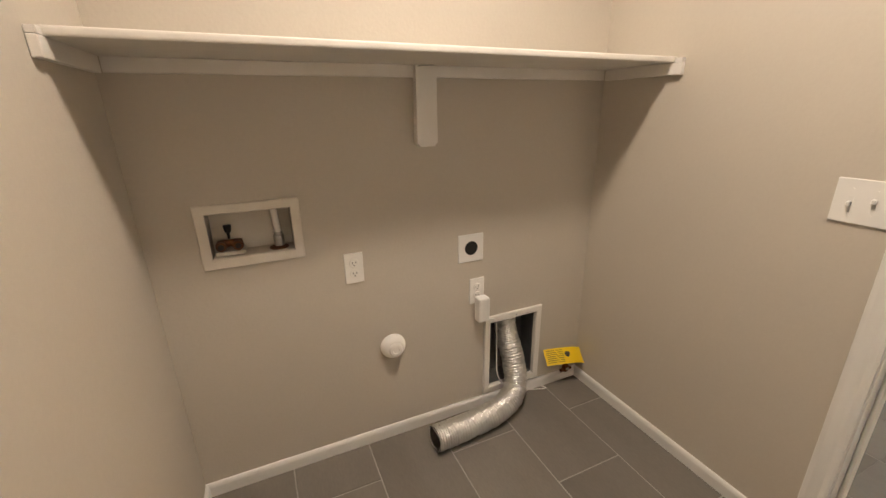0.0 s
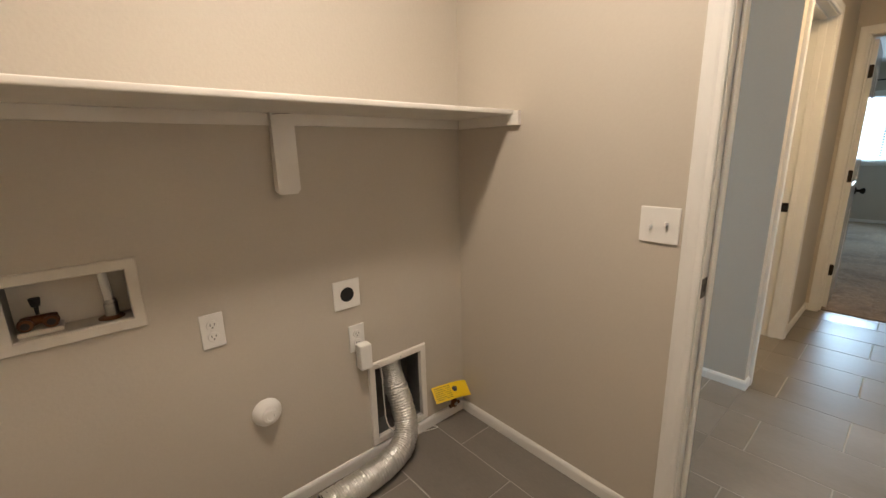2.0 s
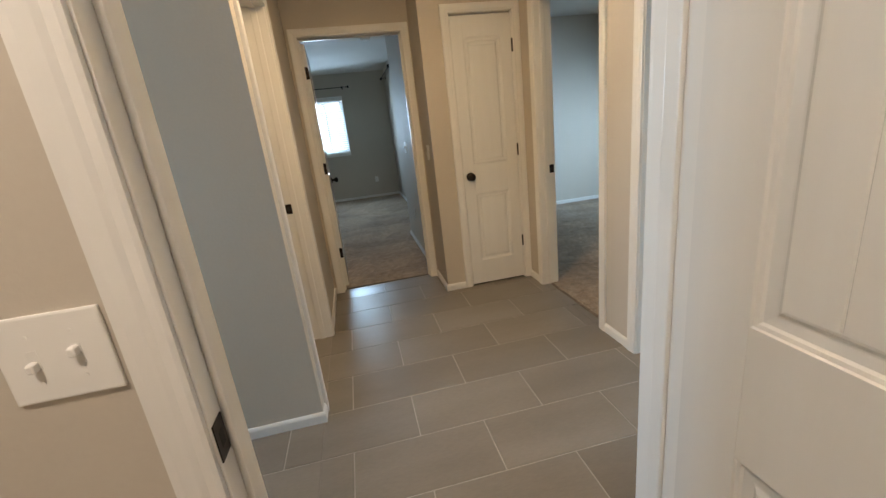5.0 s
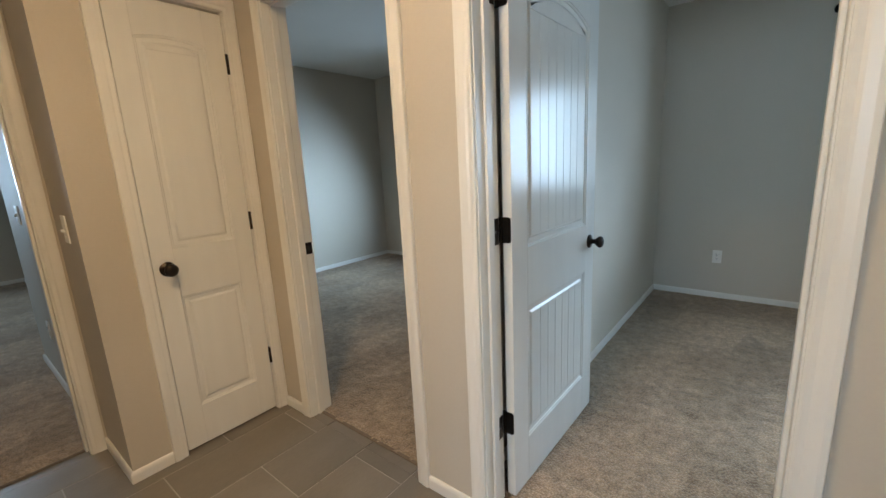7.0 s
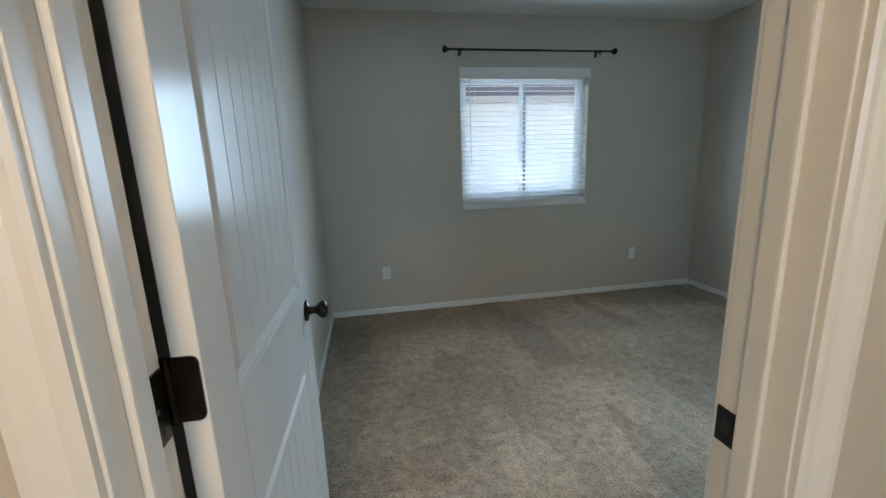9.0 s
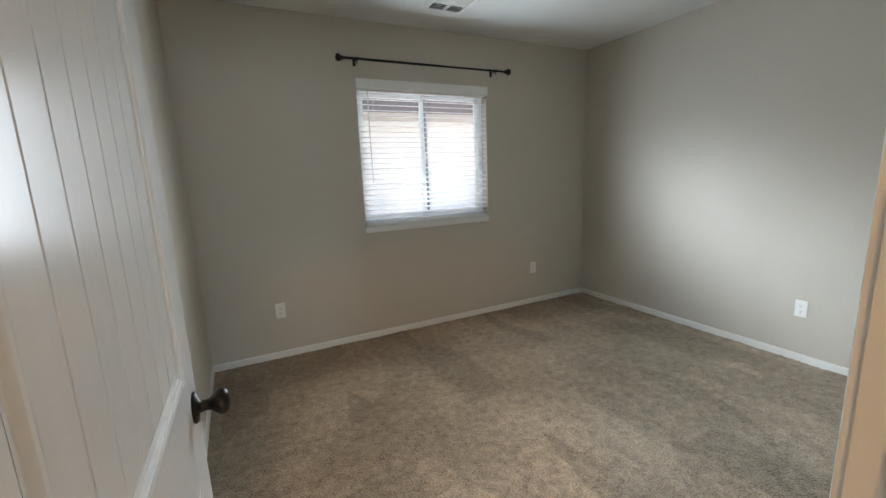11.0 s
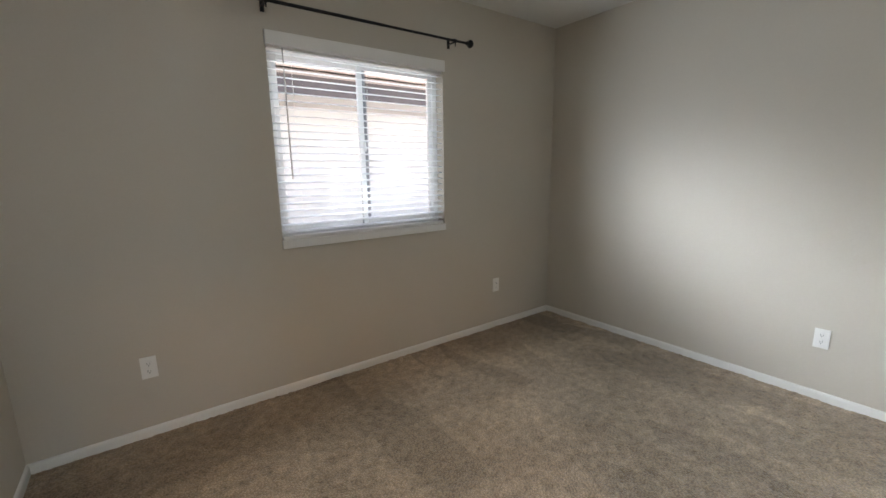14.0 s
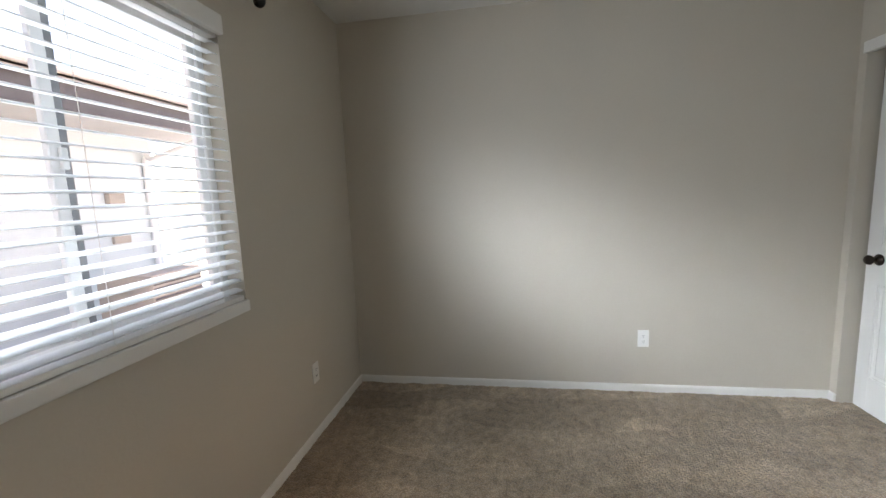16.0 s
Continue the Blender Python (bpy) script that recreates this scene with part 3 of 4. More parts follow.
# ---- door frames and doors ----
doorway("door_frame_laundry", "y", LD0, LD1, XR, HX0, XR + 0.04, strike=(1, XR + 0.018))
doorway("door_frame_bedroom", "x", BD0, BD1, BN, HS, BN + 0.04, strike=(0, BN + 0.018))
doorway("door_frame_second", "x", CD0, CD1, BN, HS, BN + 0.04, strike=(1, BN + 0.018))
doorway("door_frame_far", "y", AD0, AD1, HX1, AX0, AX0 - 0.075)
doorway("door_frame_closet", "y", KD0, KD1, PX, PX + 0.115, PX + 0.042, sides=(0,))
doorway("door_frame_bath", "x", TD0, TD1, HN, HN + 0.115, HN + 0.04, strike=(1, HN + 0.098))
doorway("door_frame_store", "y", -1.192, -0.61, XR, SX, SX - 0.075, sides=(1,))

panel_door("door_1", pose(XR - 0.004, LD0 + 0.014, 0, 0, 0, 180.5), LD1 - LD0 - 0.006, "white moulded laundry door standing wide open", knob=LD1 - LD0 - 0.066, hinges=False)
panel_door("door_2", pose(BD1 - 0.036, BN - 0.027, 0, 0, 0, -91.0), BD1 - BD0 - 0.006, "white moulded two-panel bedroom door standing open", knob=BD1 - BD0 - 0.066)
panel_door("door_3", pose(AX0 + 0.004, AD1 - 0.036, 0, 0, 0, 2.0), AD1 - AD0 - 0.006, "white moulded door of the far bedroom standing open", knob=AD1 - AD0 - 0.066)
panel_door("door_4", pose(PX + 0.039, KD0 + 0.003, 0, 0, 0, 90), KD1 - KD0 - 0.006, "narrow white closed closet door with dark knob", knob=KD1 - KD0 - 0.06, planks=1)
panel_door("door_5", pose(SX - 0.003, -1.189, 0, 0, 0, 90), 0.576, "white closed store door with dark hinges", knob=0.5, hinge_side=0)
for k in range(4):
    panel_door("closet_door", pose(-0.665 + 0.468 * k, BN + 0.075, 0.0, 0, 0, 0), 0.462, "white panelled sliding closet door, closed", knob=0.085 if k == 0 else 0.0, hinges=False, planks=4)
tagged(mesh_object("closet_header_trim", boxed(-0.70, BN - 0.012, 2.035, 1.22, BN + 0.03, 2.095, bevel=0.004), TRIM), "white trim board over the closet opening", "trim", kind="structure")

# hinge leaves on the jamb of the open doors
for frame_name, m in (("door_frame_bedroom", pose(BD1, BN + 0.001, 0, 0, 0, 90)), ("door_frame_far", pose(AX0 - 0.001, AD1 - 0.0025, 0, 0, 0, 180))):
    holder = bpy.data.objects[frame_name]
    for z in (0.328, 1.07, 1.815):
        leaf = part("hinge_leaf", rounded_leaf(m @ Matrix.Translation((0, 0, z)), 0.034, 0.09, 0.0025), BRONZE, holder, "dark bronze hinge leaf")
        for k in (-0.03, 0.0, 0.03):
            part("screw", tube(bmesh.new(), [m @ Vector((0.015 + 0.008 * (k == 0), -0.0004, z + k)), m @ Vector((0.015 + 0.008 * (k == 0), 0.0036, z + k))], [0.0035] * 2, 8), STEEL if k == 0 else BRONZE, leaf)

# ---- baseboards ----
C = 0.064
for run in (
    [(XR, LD1 + C), (XR, YB), (XL, YB), (XL, YS), (XR, YS), (XR, LD0 - C)],
    [(BD0 - C, BN), (1.22, BN)],
    [(-0.685, BN), (BX0, BN), (BX0, BY), (BX1, BY), (BX1, BN), (BD1 + C, BN)],
    [(CD0 - C, BN), (CX0, BN), (CX0, BY), (CX1, BY), (CX1, BN), (CD1 + C, BN)],
    [(SX + 0.018, HS), (BD0 - C, HS)],
    [(BD1 + C, HS), (CD0 - C, HS)],
    [(CD1 + C, HS), (PX, HS), (PX, KD0 - C)],
    [(PX, KD1 + C), (PX, -0.503), (HX1, -0.503), (HX1, AD0 - C)],
    [(HX1, AD1 + C), (HX1, HN), (TD1 + C, HN)],
    [(TD0 - C, HN), (NX, HN), (NX, OY), (HX0, OY), (HX0, LD1 + C)],
    [(AX0, AD0 - C), (AX0, -0.50), (6.2, -0.50), (6.2, -0.80), (AX1, -0.80), (AX1, AN), (5.315, AN), (5.315, HN), (AX0, HN), (AX0, AD1 + C)],
):
    baseboard(run)
for x0, x1, y in ((BD0, BD1, HS - 0.055), (CD0, CD1, HS - 0.055)):
    tagged(mesh_object("threshold", boxed(x0, y - 0.014, 0, x1, y + 0.004, 0.008, bevel=0.003), textured("carpet_edge", (0.16, 0.12, 0.09), (0.22, 0.17, 0.13), 0.9, fine=200, coarse=20)), "brown frayed carpet edge at the tile", "threshold", kind="structure")
tagged(mesh_object("threshold", boxed(HX1 + 0.053, AD0, 0, HX1 + 0.07, AD1, 0.008, bevel=0.003), bpy.data.materials["carpet_edge"]), "brown frayed carpet edge at the tile", "threshold", kind="structure")

# ---- windows ----


def slider_window(name, m, width, z0, z1):
    """A white vinyl slider in a wall: local x along the wall, inner wall face at y 0, outdoors towards -y."""
    ob = thing(name, m, "white vinyl sliding window with two panes", "window", kind="structure")

    def ring(pname, x0, x1, a, b, y0, y1, w, mat=VINYL):
        bm = bmesh.new()
        box(bm, x0, y0, a, x0 + w, y1, b, bevel=0.003, segs=1)
        box(bm, x1 - w, y0, a, x1, y1, b, bevel=0.003, segs=1)
        box(bm, x0 + w, y0, a, x1 - w, y1, a + w, bevel=0.003, segs=1)
        box(bm, x0 + w, y0, b - w, x1 - w, y1, b, bevel=0.003, segs=1)
        return part(pname, bm, mat, ob)
    ring("window_frame", 0.001, width - 0.001, z0 + 0.001, z1 - 0.001, -0.135, -0.075, 0.042)
    mid = width / 2
    for x0, x1, y in ((0.04, mid + 0.028, -0.105), (mid - 0.028, width - 0.04, -0.128)):
        s = ring("sash", x0, x1, z0 + 0.04, z1 - 0.04, y, y + 0.022, 0.036)
        p = part("pane", boxed(x0 + 0.034, y + 0.009, z0 + 0.075, x1 - 0.034, y + 0.013, z1 - 0.075), GLASS, s)
        p.visible_shadow = False
    part("screen_stile", boxed(mid - 0.032, -0.102, z0 + 0.076, mid - 0.0085, -0.088, z1 - 0.076, bevel=0.002, segs=1), GASKET, ob, "grey screen edge beside the meeting stile")
    part("latch", boxed(mid - 0.012, -0.083, (z0 + z1) / 2 - 0.03, mid + 0.006, -0.07, (z0 + z1) / 2 + 0.03, bevel=0.004), VINYL, ob)
    part("window_sill", boxed(-0.004, -0.075, z0 - 0.049, width + 0.004, 0.014, z0, bevel=0.004), TRIM, ob, "white painted sill board")
    return ob


slider_window("window_1", pose(WX0, BY, 0), WX1 - WX0, WZ0, WZ1)
slider_window("window_2", pose(4.0, BY, 0), 1.3, WZ0, WZ1)
slider_window("window_3", pose(AX1, 0.10, 0, 0, 0, 90), 0.77, 0.985, 2.06)
# Added out of view, as the opening for the passage's daylight.
slider_window("window_4", pose(2.68, OY, 0, 0, 0, 180), 0.88, 1.2, 2.05)


def blind(m, width, z0, z1, count):
    ob = thing("window_blind", m, "white faux-wood blind lowered over the window, slats open flat", "window blind")
    part("valance", boxed(-0.006, -0.002, z1 - 0.035, width + 0.006, 0.024, z1 + 0.040, bevel=0.006), PLASTIC, ob)
    part("headrail", boxed(0.006, -0.055, z1 - 0.045, width - 0.006, -0.004, z1 - 0.004), PLASTIC, ob)
    top, low = z1 - 0.07, z0 + 0.040
    bm = bmesh.new()
    n = 6
    upper = [[bm.verts.new((x, -0.027 + 0.050 * (k / n - 0.5), 0.0045 * (1 - (2 * k / n - 1) ** 2) + 0.0026)) for k in range(n + 1)] for x in (0.010, width - 0.010)]
    lower = [[bm.verts.new((x, -0.027 + 0.050 * (k / n - 0.5), 0.0045 * (1 - (2 * k / n - 1) ** 2))) for k in range(n + 1)] for x in (0.010, width - 0.010)]
    for k in range(n):
        bm.faces.new((upper[0][k], upper[0][k + 1], upper[1][k + 1], upper[1][k]))
        bm.faces.new((lower[0][k], lower[0][k + 1], lower[1][k + 1], lower[1][k]))
    for k in (0, n):
        bm.faces.new((upper[0][k], upper[1][k], lower[1][k], lower[0][k]))
    for e in (0, 1):
        bm.faces.new(upper[e] + lower[e][::-1])
    first = part("slat", bm, SLAT, ob, smooth=False)
    for k in range(count):
        s = first if k == 0 else new("slat", first.data)
        s.parent = ob
        s.location = (0, 0, low + (top - low) * k / (count - 1))
        s.rotation_euler = (radians(random.uniform(-1.5, 1.5) + SLAT_TILT), 0, 0)
    part("bottom_rail", boxed(0.008, -0.053, z0 + 0.0005, width - 0.008, -0.001, z0 + 0.022, bevel=0.004), PLASTIC, ob)
    for x in (0.13, width / 2, width - 0.13):
        part("ladder_cord", tube(bmesh.new(), [(x, -0.001, z0 + 0.02), (x, -0.001, z1 - 0.03)], [0.0011] * 2, 6), PLASTIC, ob)
    part("tilt_wand", tube(bmesh.new(), [(width - 0.085, 0.008, z1 - 0.04), (width - 0.085, 0.012, z1 - 0.75)], [0.0035, 0.0045], 8), textured("wand_plastic", (0.48, 0.47, 0.46), (0.56, 0.55, 0.53), 0.2), ob, "thin clear plastic tilt wand")
    return ob


SLAT_TILT = -9.0
blind(pose(WX0, BY, 0), WX1 - WX0, WZ0, WZ1, 25)
blind(pose(4.0, BY, 0), 1.3, WZ0, WZ1, 25)
blind(pose(AX1, 0.10, 0, 0, 0, 90), 0.77, 0.985, 2.06, 24)


def curtain_rod(m, length, brackets):
    ob = thing("curtain_rod", m, "thin black metal curtain rod with round finials", "curtain rod")
    part("rod", tube(bmesh.new(), [(0.03, 0, 0), (length - 0.03, 0, 0)], [0.008, 0.008], 12), DARKMETAL, ob)
    part("inner_rod", tube(bmesh.new(), [(length * 0.45, 0, 0), (length - 0.02, 0, 0)], [0.0092, 0.0092], 12), DARKMETAL, ob)
    for x, s in ((0.03, -1), (length - 0.03, 1)):
        mm = Matrix.Translation((x, 0, 0)) @ Matrix.Rotation(radians(90 * s), 4, "Y")
        part("finial", lathe(bmesh.new(), [(0.009, -0.012), (0.013, -0.006), (0.013, 0.0), (0.010, 0.004), (0.021, 0.012), (0.027, 0.022), (0.027, 0.032), (0.020, 0.042), (0.004, 0.047)], mm, 16), DARKMETAL, ob, smooth=True)
    for x in brackets:
        bm = boxed(x - 0.011, -0.079, -0.035, x + 0.011, -0.075, 0.03)
        box(bm, x - 0.006, -0.076, -0.012, x + 0.006, 0.0, -0.005)
        tube(bm, [(x - 0.008, 0, 0), (x + 0.008, 0, 0)], [0.0125, 0.0125], 12)
        tube(bm, [(x, 0.004, -0.008), (x, 0.004, -0.036)], [0.003, 0.004], 8)
        part("bracket", bm, DARKMETAL, ob)
    return ob


curtain_rod(pose(0.275, BY + 0.079, 2.222), 1.515, (0.14, 1.375))
curtain_rod(pose(AX1 - 0.079, -0.06, 2.255, 0, 0, 90), 1.1, (0.12, 0.98))
curtain_rod(pose(8.2, -0.80 + 0.079, 2.33), 1.6, (0.14, 1.46))

# ---- plates on the walls ----


def plate(name, m, width, height, label, category, gang="outlet"):
    """A wall plate: local x across, z up, out of the wall towards -y."""
    ob = thing(name, m, label, category, group="wall plates")
    part("cover_plate", boxed(-width / 2, -0.0065, -height / 2, width / 2, 0, height / 2, bevel=0.003), PLASTIC, ob)
    if gang == "outlet":
        for z in (-0.0195, 0.0195):
            bm = bmesh.new()
            lathe(bm, [(0.0168, 0.0), (0.0168, 0.0085), (0.0158, 0.0095)], Matrix.Translation((0, 0, z)) @ Matrix.Rotation(radians(90), 4, "X"), 20)
            f = part("receptacle", bm, PLASTIC, ob)
            for x, h in ((-0.0062, 0.008), (0.0062, 0.0065)):
                part("slot", boxed(x - 0.0011, -0.0105, z + 0.0025 - h / 2, x + 0.0011, -0.0090, z + 0.0025 + h / 2), BLACK, f)
            part("ground_hole", tube(bmesh.new(), [(0, -0.0105, z - 0.0075), (0, -0.009, z - 0.0075)], [0.0024] * 2, 8), BLACK, f)
        part("screw", tube(bmesh.new(), [(0, -0.0075, 0), (0, -0.006, 0)], [0.003] * 2, 10), PLASTIC, ob)
    elif gang == "switch":
        for k, x in enumerate((-0.023, 0.023) if width > 0.1 else (0,)):
            part("toggle_slot", boxed(x - 0.0055, -0.0072, -0.0125, x + 0.0055, -0.006, 0.0125), TRIM, ob)
            bm = boxed(x - 0.0045, -0.019, -0.006 + (0.006 if k else -0.006), x + 0.0045, -0.006, 0.006 + (0.006 if k else -0.006), bevel=0.002, segs=1)
            part("toggle", bm, PLASTIC, ob)
            for z in (-0.03, 0.03):
                part("screw", tube(bmesh.new(), [(x, -0.0076, z), (x, -0.006, z)], [0.0028] * 2, 8), PLASTIC, ob)
    elif gang == "hole":
        part("hole", tube(bmesh.new(), [(0, -0.0072, 0), (0, -0.004, 0)], [0.029] * 2, 28), BLACK, ob, "round black hole")
    return ob


OUT = "white plastic duplex outlet plate on the wall"
plate("outlet", pose(0.462, YB, 0.791), 0.068, 0.114, OUT, "outlet")
o2 = plate("outlet", pose(0.965, YB, 0.600), 0.068, 0.114, "white outlet plate with a charger plugged in below", "outlet")
plate("vent_plate", pose(0.936, YB, 0.794), 0.113, 0.117, "square white wall plate with a round black hole", "wall plate", "hole")
plate("light_switch", pose(XR, 0.473, 1.092, 0, 0, -90), 0.118, 0.112, "white double toggle light switch plate", "light switch", "switch")
plate("outlet", pose(2.364, BY, 0.38, 0, 0, 180), 0.07, 0.115, OUT, "outlet")
plate("outlet", pose(-0.064, BY, 0.38, 0, 0, 180), 0.07, 0.115, OUT, "outlet")
plate("outlet", pose(BX0, -2.45, 0.372, 0, 0, 90), 0.07, 0.115, OUT, "outlet")
plate("outlet", pose(6.06, BY, 0.40, 0, 0, 180), 0.07, 0.115, OUT, "outlet")
plate("light_switch", pose(5.645, -0.50, 1.125, 0, 0, 180), 0.118, 0.115, "white toggle light switch plate in the far bedroom", "light switch", "switch")
plate("outlet", pose(5.58, -0.50, 0.387, 0, 0, 180), 0.07, 0.115, OUT, "outlet")
plate("outlet", pose(AX1, -0.35, 0.38, 0, 0, -90), 0.07, 0.115, OUT, "outlet")

plate("light_switch", pose(4.30, -0.503, 1.117, 0, 0, 180), 0.07, 0.115, "white single toggle light switch plate in the hall", "light switch", "switch")

# ---- laundry things ----
shelf = thing("wall_shelf", pose(0, YB, 1.464), "long white painted wall shelf on cleats and a bracket", "shelf")
S0 = 1.050 - YB
part("board", boxed(XL + 0.001, S0, 0, XR - 0.001, -0.001, 0.019, bevel=0.006, segs=3), SHELFP, shelf)
part("cleat", boxed(XL + 0.02, -0.019, -0.038, XR - 0.02, -0.001, -0.0005, bevel=0.0025), SHELFP, shelf)
for a, b in ((XL + 0.001, XL + 0.019), (XR - 0.019, XR - 0.001)):
    part("side_cleat", boxed(a, S0 - 0.030, -0.040, b, -0.0195, -0.0005, bevel=0.0025), SHELFP, shelf)
    part("cleat_end", boxed(a, S0 - 0.030, 0.0, b, S0 - 0.002, 0.014, bevel=0.002), SHELFP, shelf)
bm = bmesh.new()
out = [(0.709, -0.247), (0.721, -0.260), (0.771, -0.260), (0.783, -0.247), (0.783, -0.0005), (0.709, -0.0005)]
fr = [bm.verts.new((x, -0.040, z)) for x, z in out]
bk = [bm.verts.new((x, -0.0195 if z > -0.045 else -0.001, z)) for x, z in out]
bm.faces.new(fr)
bm.faces.new(bk)
for i in range(len(out)):
    bm.faces.new((fr[i], fr[(i + 1) % 6], bk[(i + 1) % 6], bk[i]))
part("bracket", bm, SHELFP, shelf)

part("paint_crack", tube(bmesh.new(), [(0.715, -0.0405, -0.006), (0.735, -0.0412, -0.003), (0.772, -0.0406, -0.0015)], [0.0012, 0.0009, 0.0005], 6), material("crack_dark", (0.08, 0.05, 0.03), 0.9), shelf, "thin dark crack in the paint")

# washer supply box
wb = thing("washer_box", pose(0.1525, YB, 0.963), "recessed white washing machine supply box with tarnished valves", "supply box")
bm = sweep([(-0.1215, -0.072), (0.1215, -0.072), (0.1215, 0.072), (-0.1215, 0.072)][::-1], ((0.0, -0.003), (0.0, 0.006), (0.003, 0.008), (0.027, 0.008), (0.030, 0.005), (0.030, 0.0)), True, Matrix(((1, 0, 0, 0), (0, 0, -1, 0), (0, 1, 0, 0), (0, 0, 0, 1))))
part("flange", bm, BOXWHITE, wb)
bm = bmesh.new()
for a in ((-0.1215, 0.085, -0.072, 0.1215, 0.088, 0.072), (-0.1245, 0, -0.075, -0.1215, 0.088, 0.075), (0.1215, 0, -0.075, 0.1245, 0.088, 0.075), (-0.1215, 0, -0.075, 0.1215, 0.088, -0.072), (-0.1215, 0, 0.072, 0.1215, 0.088, 0.075)):
    box(bm, *a)
part("box_body", bm, BOXWHITE, wb)
part("valve_base", boxed(-0.115, 0.02, -0.071, -0.025, 0.08, -0.056, bevel=0.006), BOXWHITE, wb)
vb = part("valve_body", tube(bmesh.new(), [(-0.105, 0.045, -0.038), (-0.095, 0.045, -0.038), (-0.07, 0.045, -0.034), (-0.045, 0.045, -0.038), (-0.033, 0.045, -0.038)], [0.014, 0.016, 0.012, 0.016, 0.014], 12), BRASS, wb, "tarnished brass valve", smooth=True)
for x in (-0.095, -0.046):
    part("valve_outlet", lathe(bmesh.new(), [(0.016, 0), (0.017, 0.010), (0.015, 0.014), (0.016, 0.026), (0.013, 0.028)], Matrix.Translation((x, 0.042, -0.038)) @ Matrix.Rotation(radians(90), 4, "X"), 16), BRASS, vb)
    part("washer", tube(bmesh.new(), [(x, 0.0125, -0.038), (x, 0.0115, -0.038)], [0.009] * 2, 14), BLACK, vb)
part("valve_handle", lathe(bmesh.new(), [(0.004, -0.02), (0.005, 0.0), (0.009, 0.002), (0.012, 0.02), (0.012, 0.024), (0.002, 0.025)], Matrix.Translation((-0.07, 0.045, 0.0)), 14), BLACK, wb, "black valve handle")
part("drain_pipe", tube(bmesh.new(), [(0.072, 0.05, 0.071), (0.077, 0.05, -0.02)], [0.011, 0.011], 14), PLASTIC, wb, "white plastic pipe")
part("pipe_coupling", lathe(bmesh.new(), [(0.016, -0.068), (0.0165, -0.03), (0.014, -0.027), (0.0135, -0.018)], Matrix.Translation((0.078, 0.05, 0)), 16), STEEL, wb)
part("drain_flange", lathe(bmesh.new(), [(0.032, -0.0715), (0.030, -0.067), (0.02, -0.064)], Matrix.Translation((0.075, 0.045, 0)), 20), BRASS, wb)

# plug-in charger in the lower outlet
ch = thing("charger", pose(0.976, YB, 0.524), "white plug-in charger block in the outlet", "charger")
part("charger_body", boxed(-0.026, -0.056, -0.052, 0.026, -0.0115, 0.056, bevel=0.007), PLASTIC, ch)
part("prong", boxed(-0.012, -0.012, 0.038, -0.010, -0.0105, 0.048), STEEL, ch)

cap = thing("pipe_cap", pose(0.588, YB, 0.436), "round white plastic cap covering a pipe stub", "pipe cap")
part("escutcheon", lathe(bmesh.new(), [(0.051, 0.0), (0.051, 0.006), (0.047, 0.018), (0.040, 0.027), (0.031, 0.033)], Matrix.Rotation(radians(90), 4, "X"), 32), PLASTIC, cap, smooth=True)
part("cap", lathe(bmesh.new(), [(0.028, 0.032), (0.027, 0.041), (0.023, 0.045), (0.014, 0.046), (0.012, 0.043), (0.001, 0.043)], Matrix.Rotation(radians(90), 4, "X"), 28), PLASTIC, cap)

# dryer vent box
db = thing("dryer_vent_box", pose(1.157, YB, 0.263), "white framed recessed metal dryer vent box", "vent box")
H2, W2 = 0.167, 0.123
bm = sweep([(-W2, -H2), (W2, -H2), (W2, H2), (-W2, H2)][::-1], ((0.0, -0.012), (0.0, 0.009), (0.004, 0.012), (0.026, 0.012), (0.030, 0.008), (0.030, 0.0)), True, Matrix(((1, 0, 0, 0), (0, 0, -1, 0), (0, 1, 0, 0), (0, 0, 0, 1))))
part("frame", bm, SHELFP, db)
bm = bmesh.new()
for a in ((-W2, 0.108, -H2, W2, 0.111, H2), (-W2 - 0.003, 0.011, -H2, -W2, 0.111, H2), (W2, 0.011, -H2, W2 + 0.003, 0.111, H2), (-W2, 0.011, -H2 - 0.003, W2, 0.111, -H2), (-W2, 0.011, H2, W2, 0.111, H2 + 0.003)):
    box(bm, *a)
part("liner", bm, GALV, db, "dark galvanised steel liner")
part("screw", lathe(bmesh.new(), [(0.004, 0.0), (0.004, 0.002), (0.001, 0.003)], Matrix.Translation((0.01, -0.012, H2 + 0.014)) @ Matrix.Rotation(radians(90), 4, "X"), 10), STEEL, db)


def smooth_path(pts, n):
    pts = [Vector(p) for p in pts]
    P = [2 * pts[0] - pts[1]] + pts + [2 * pts[-1] - pts[-2]]
    res = []
    for i in range(1, len(P) - 2):
        for k in range(n):
            t = k / n
            a, b, c, d = P[i - 1], P[i], P[i + 1], P[i + 2]
            res.append(0.5 * (2 * b + (c - a) * t + (2 * a - 5 * b + 4 * c - d) * t * t + (3 * b - a - 3 * c + d) * t ** 3))
    return res + [pts[-1]]


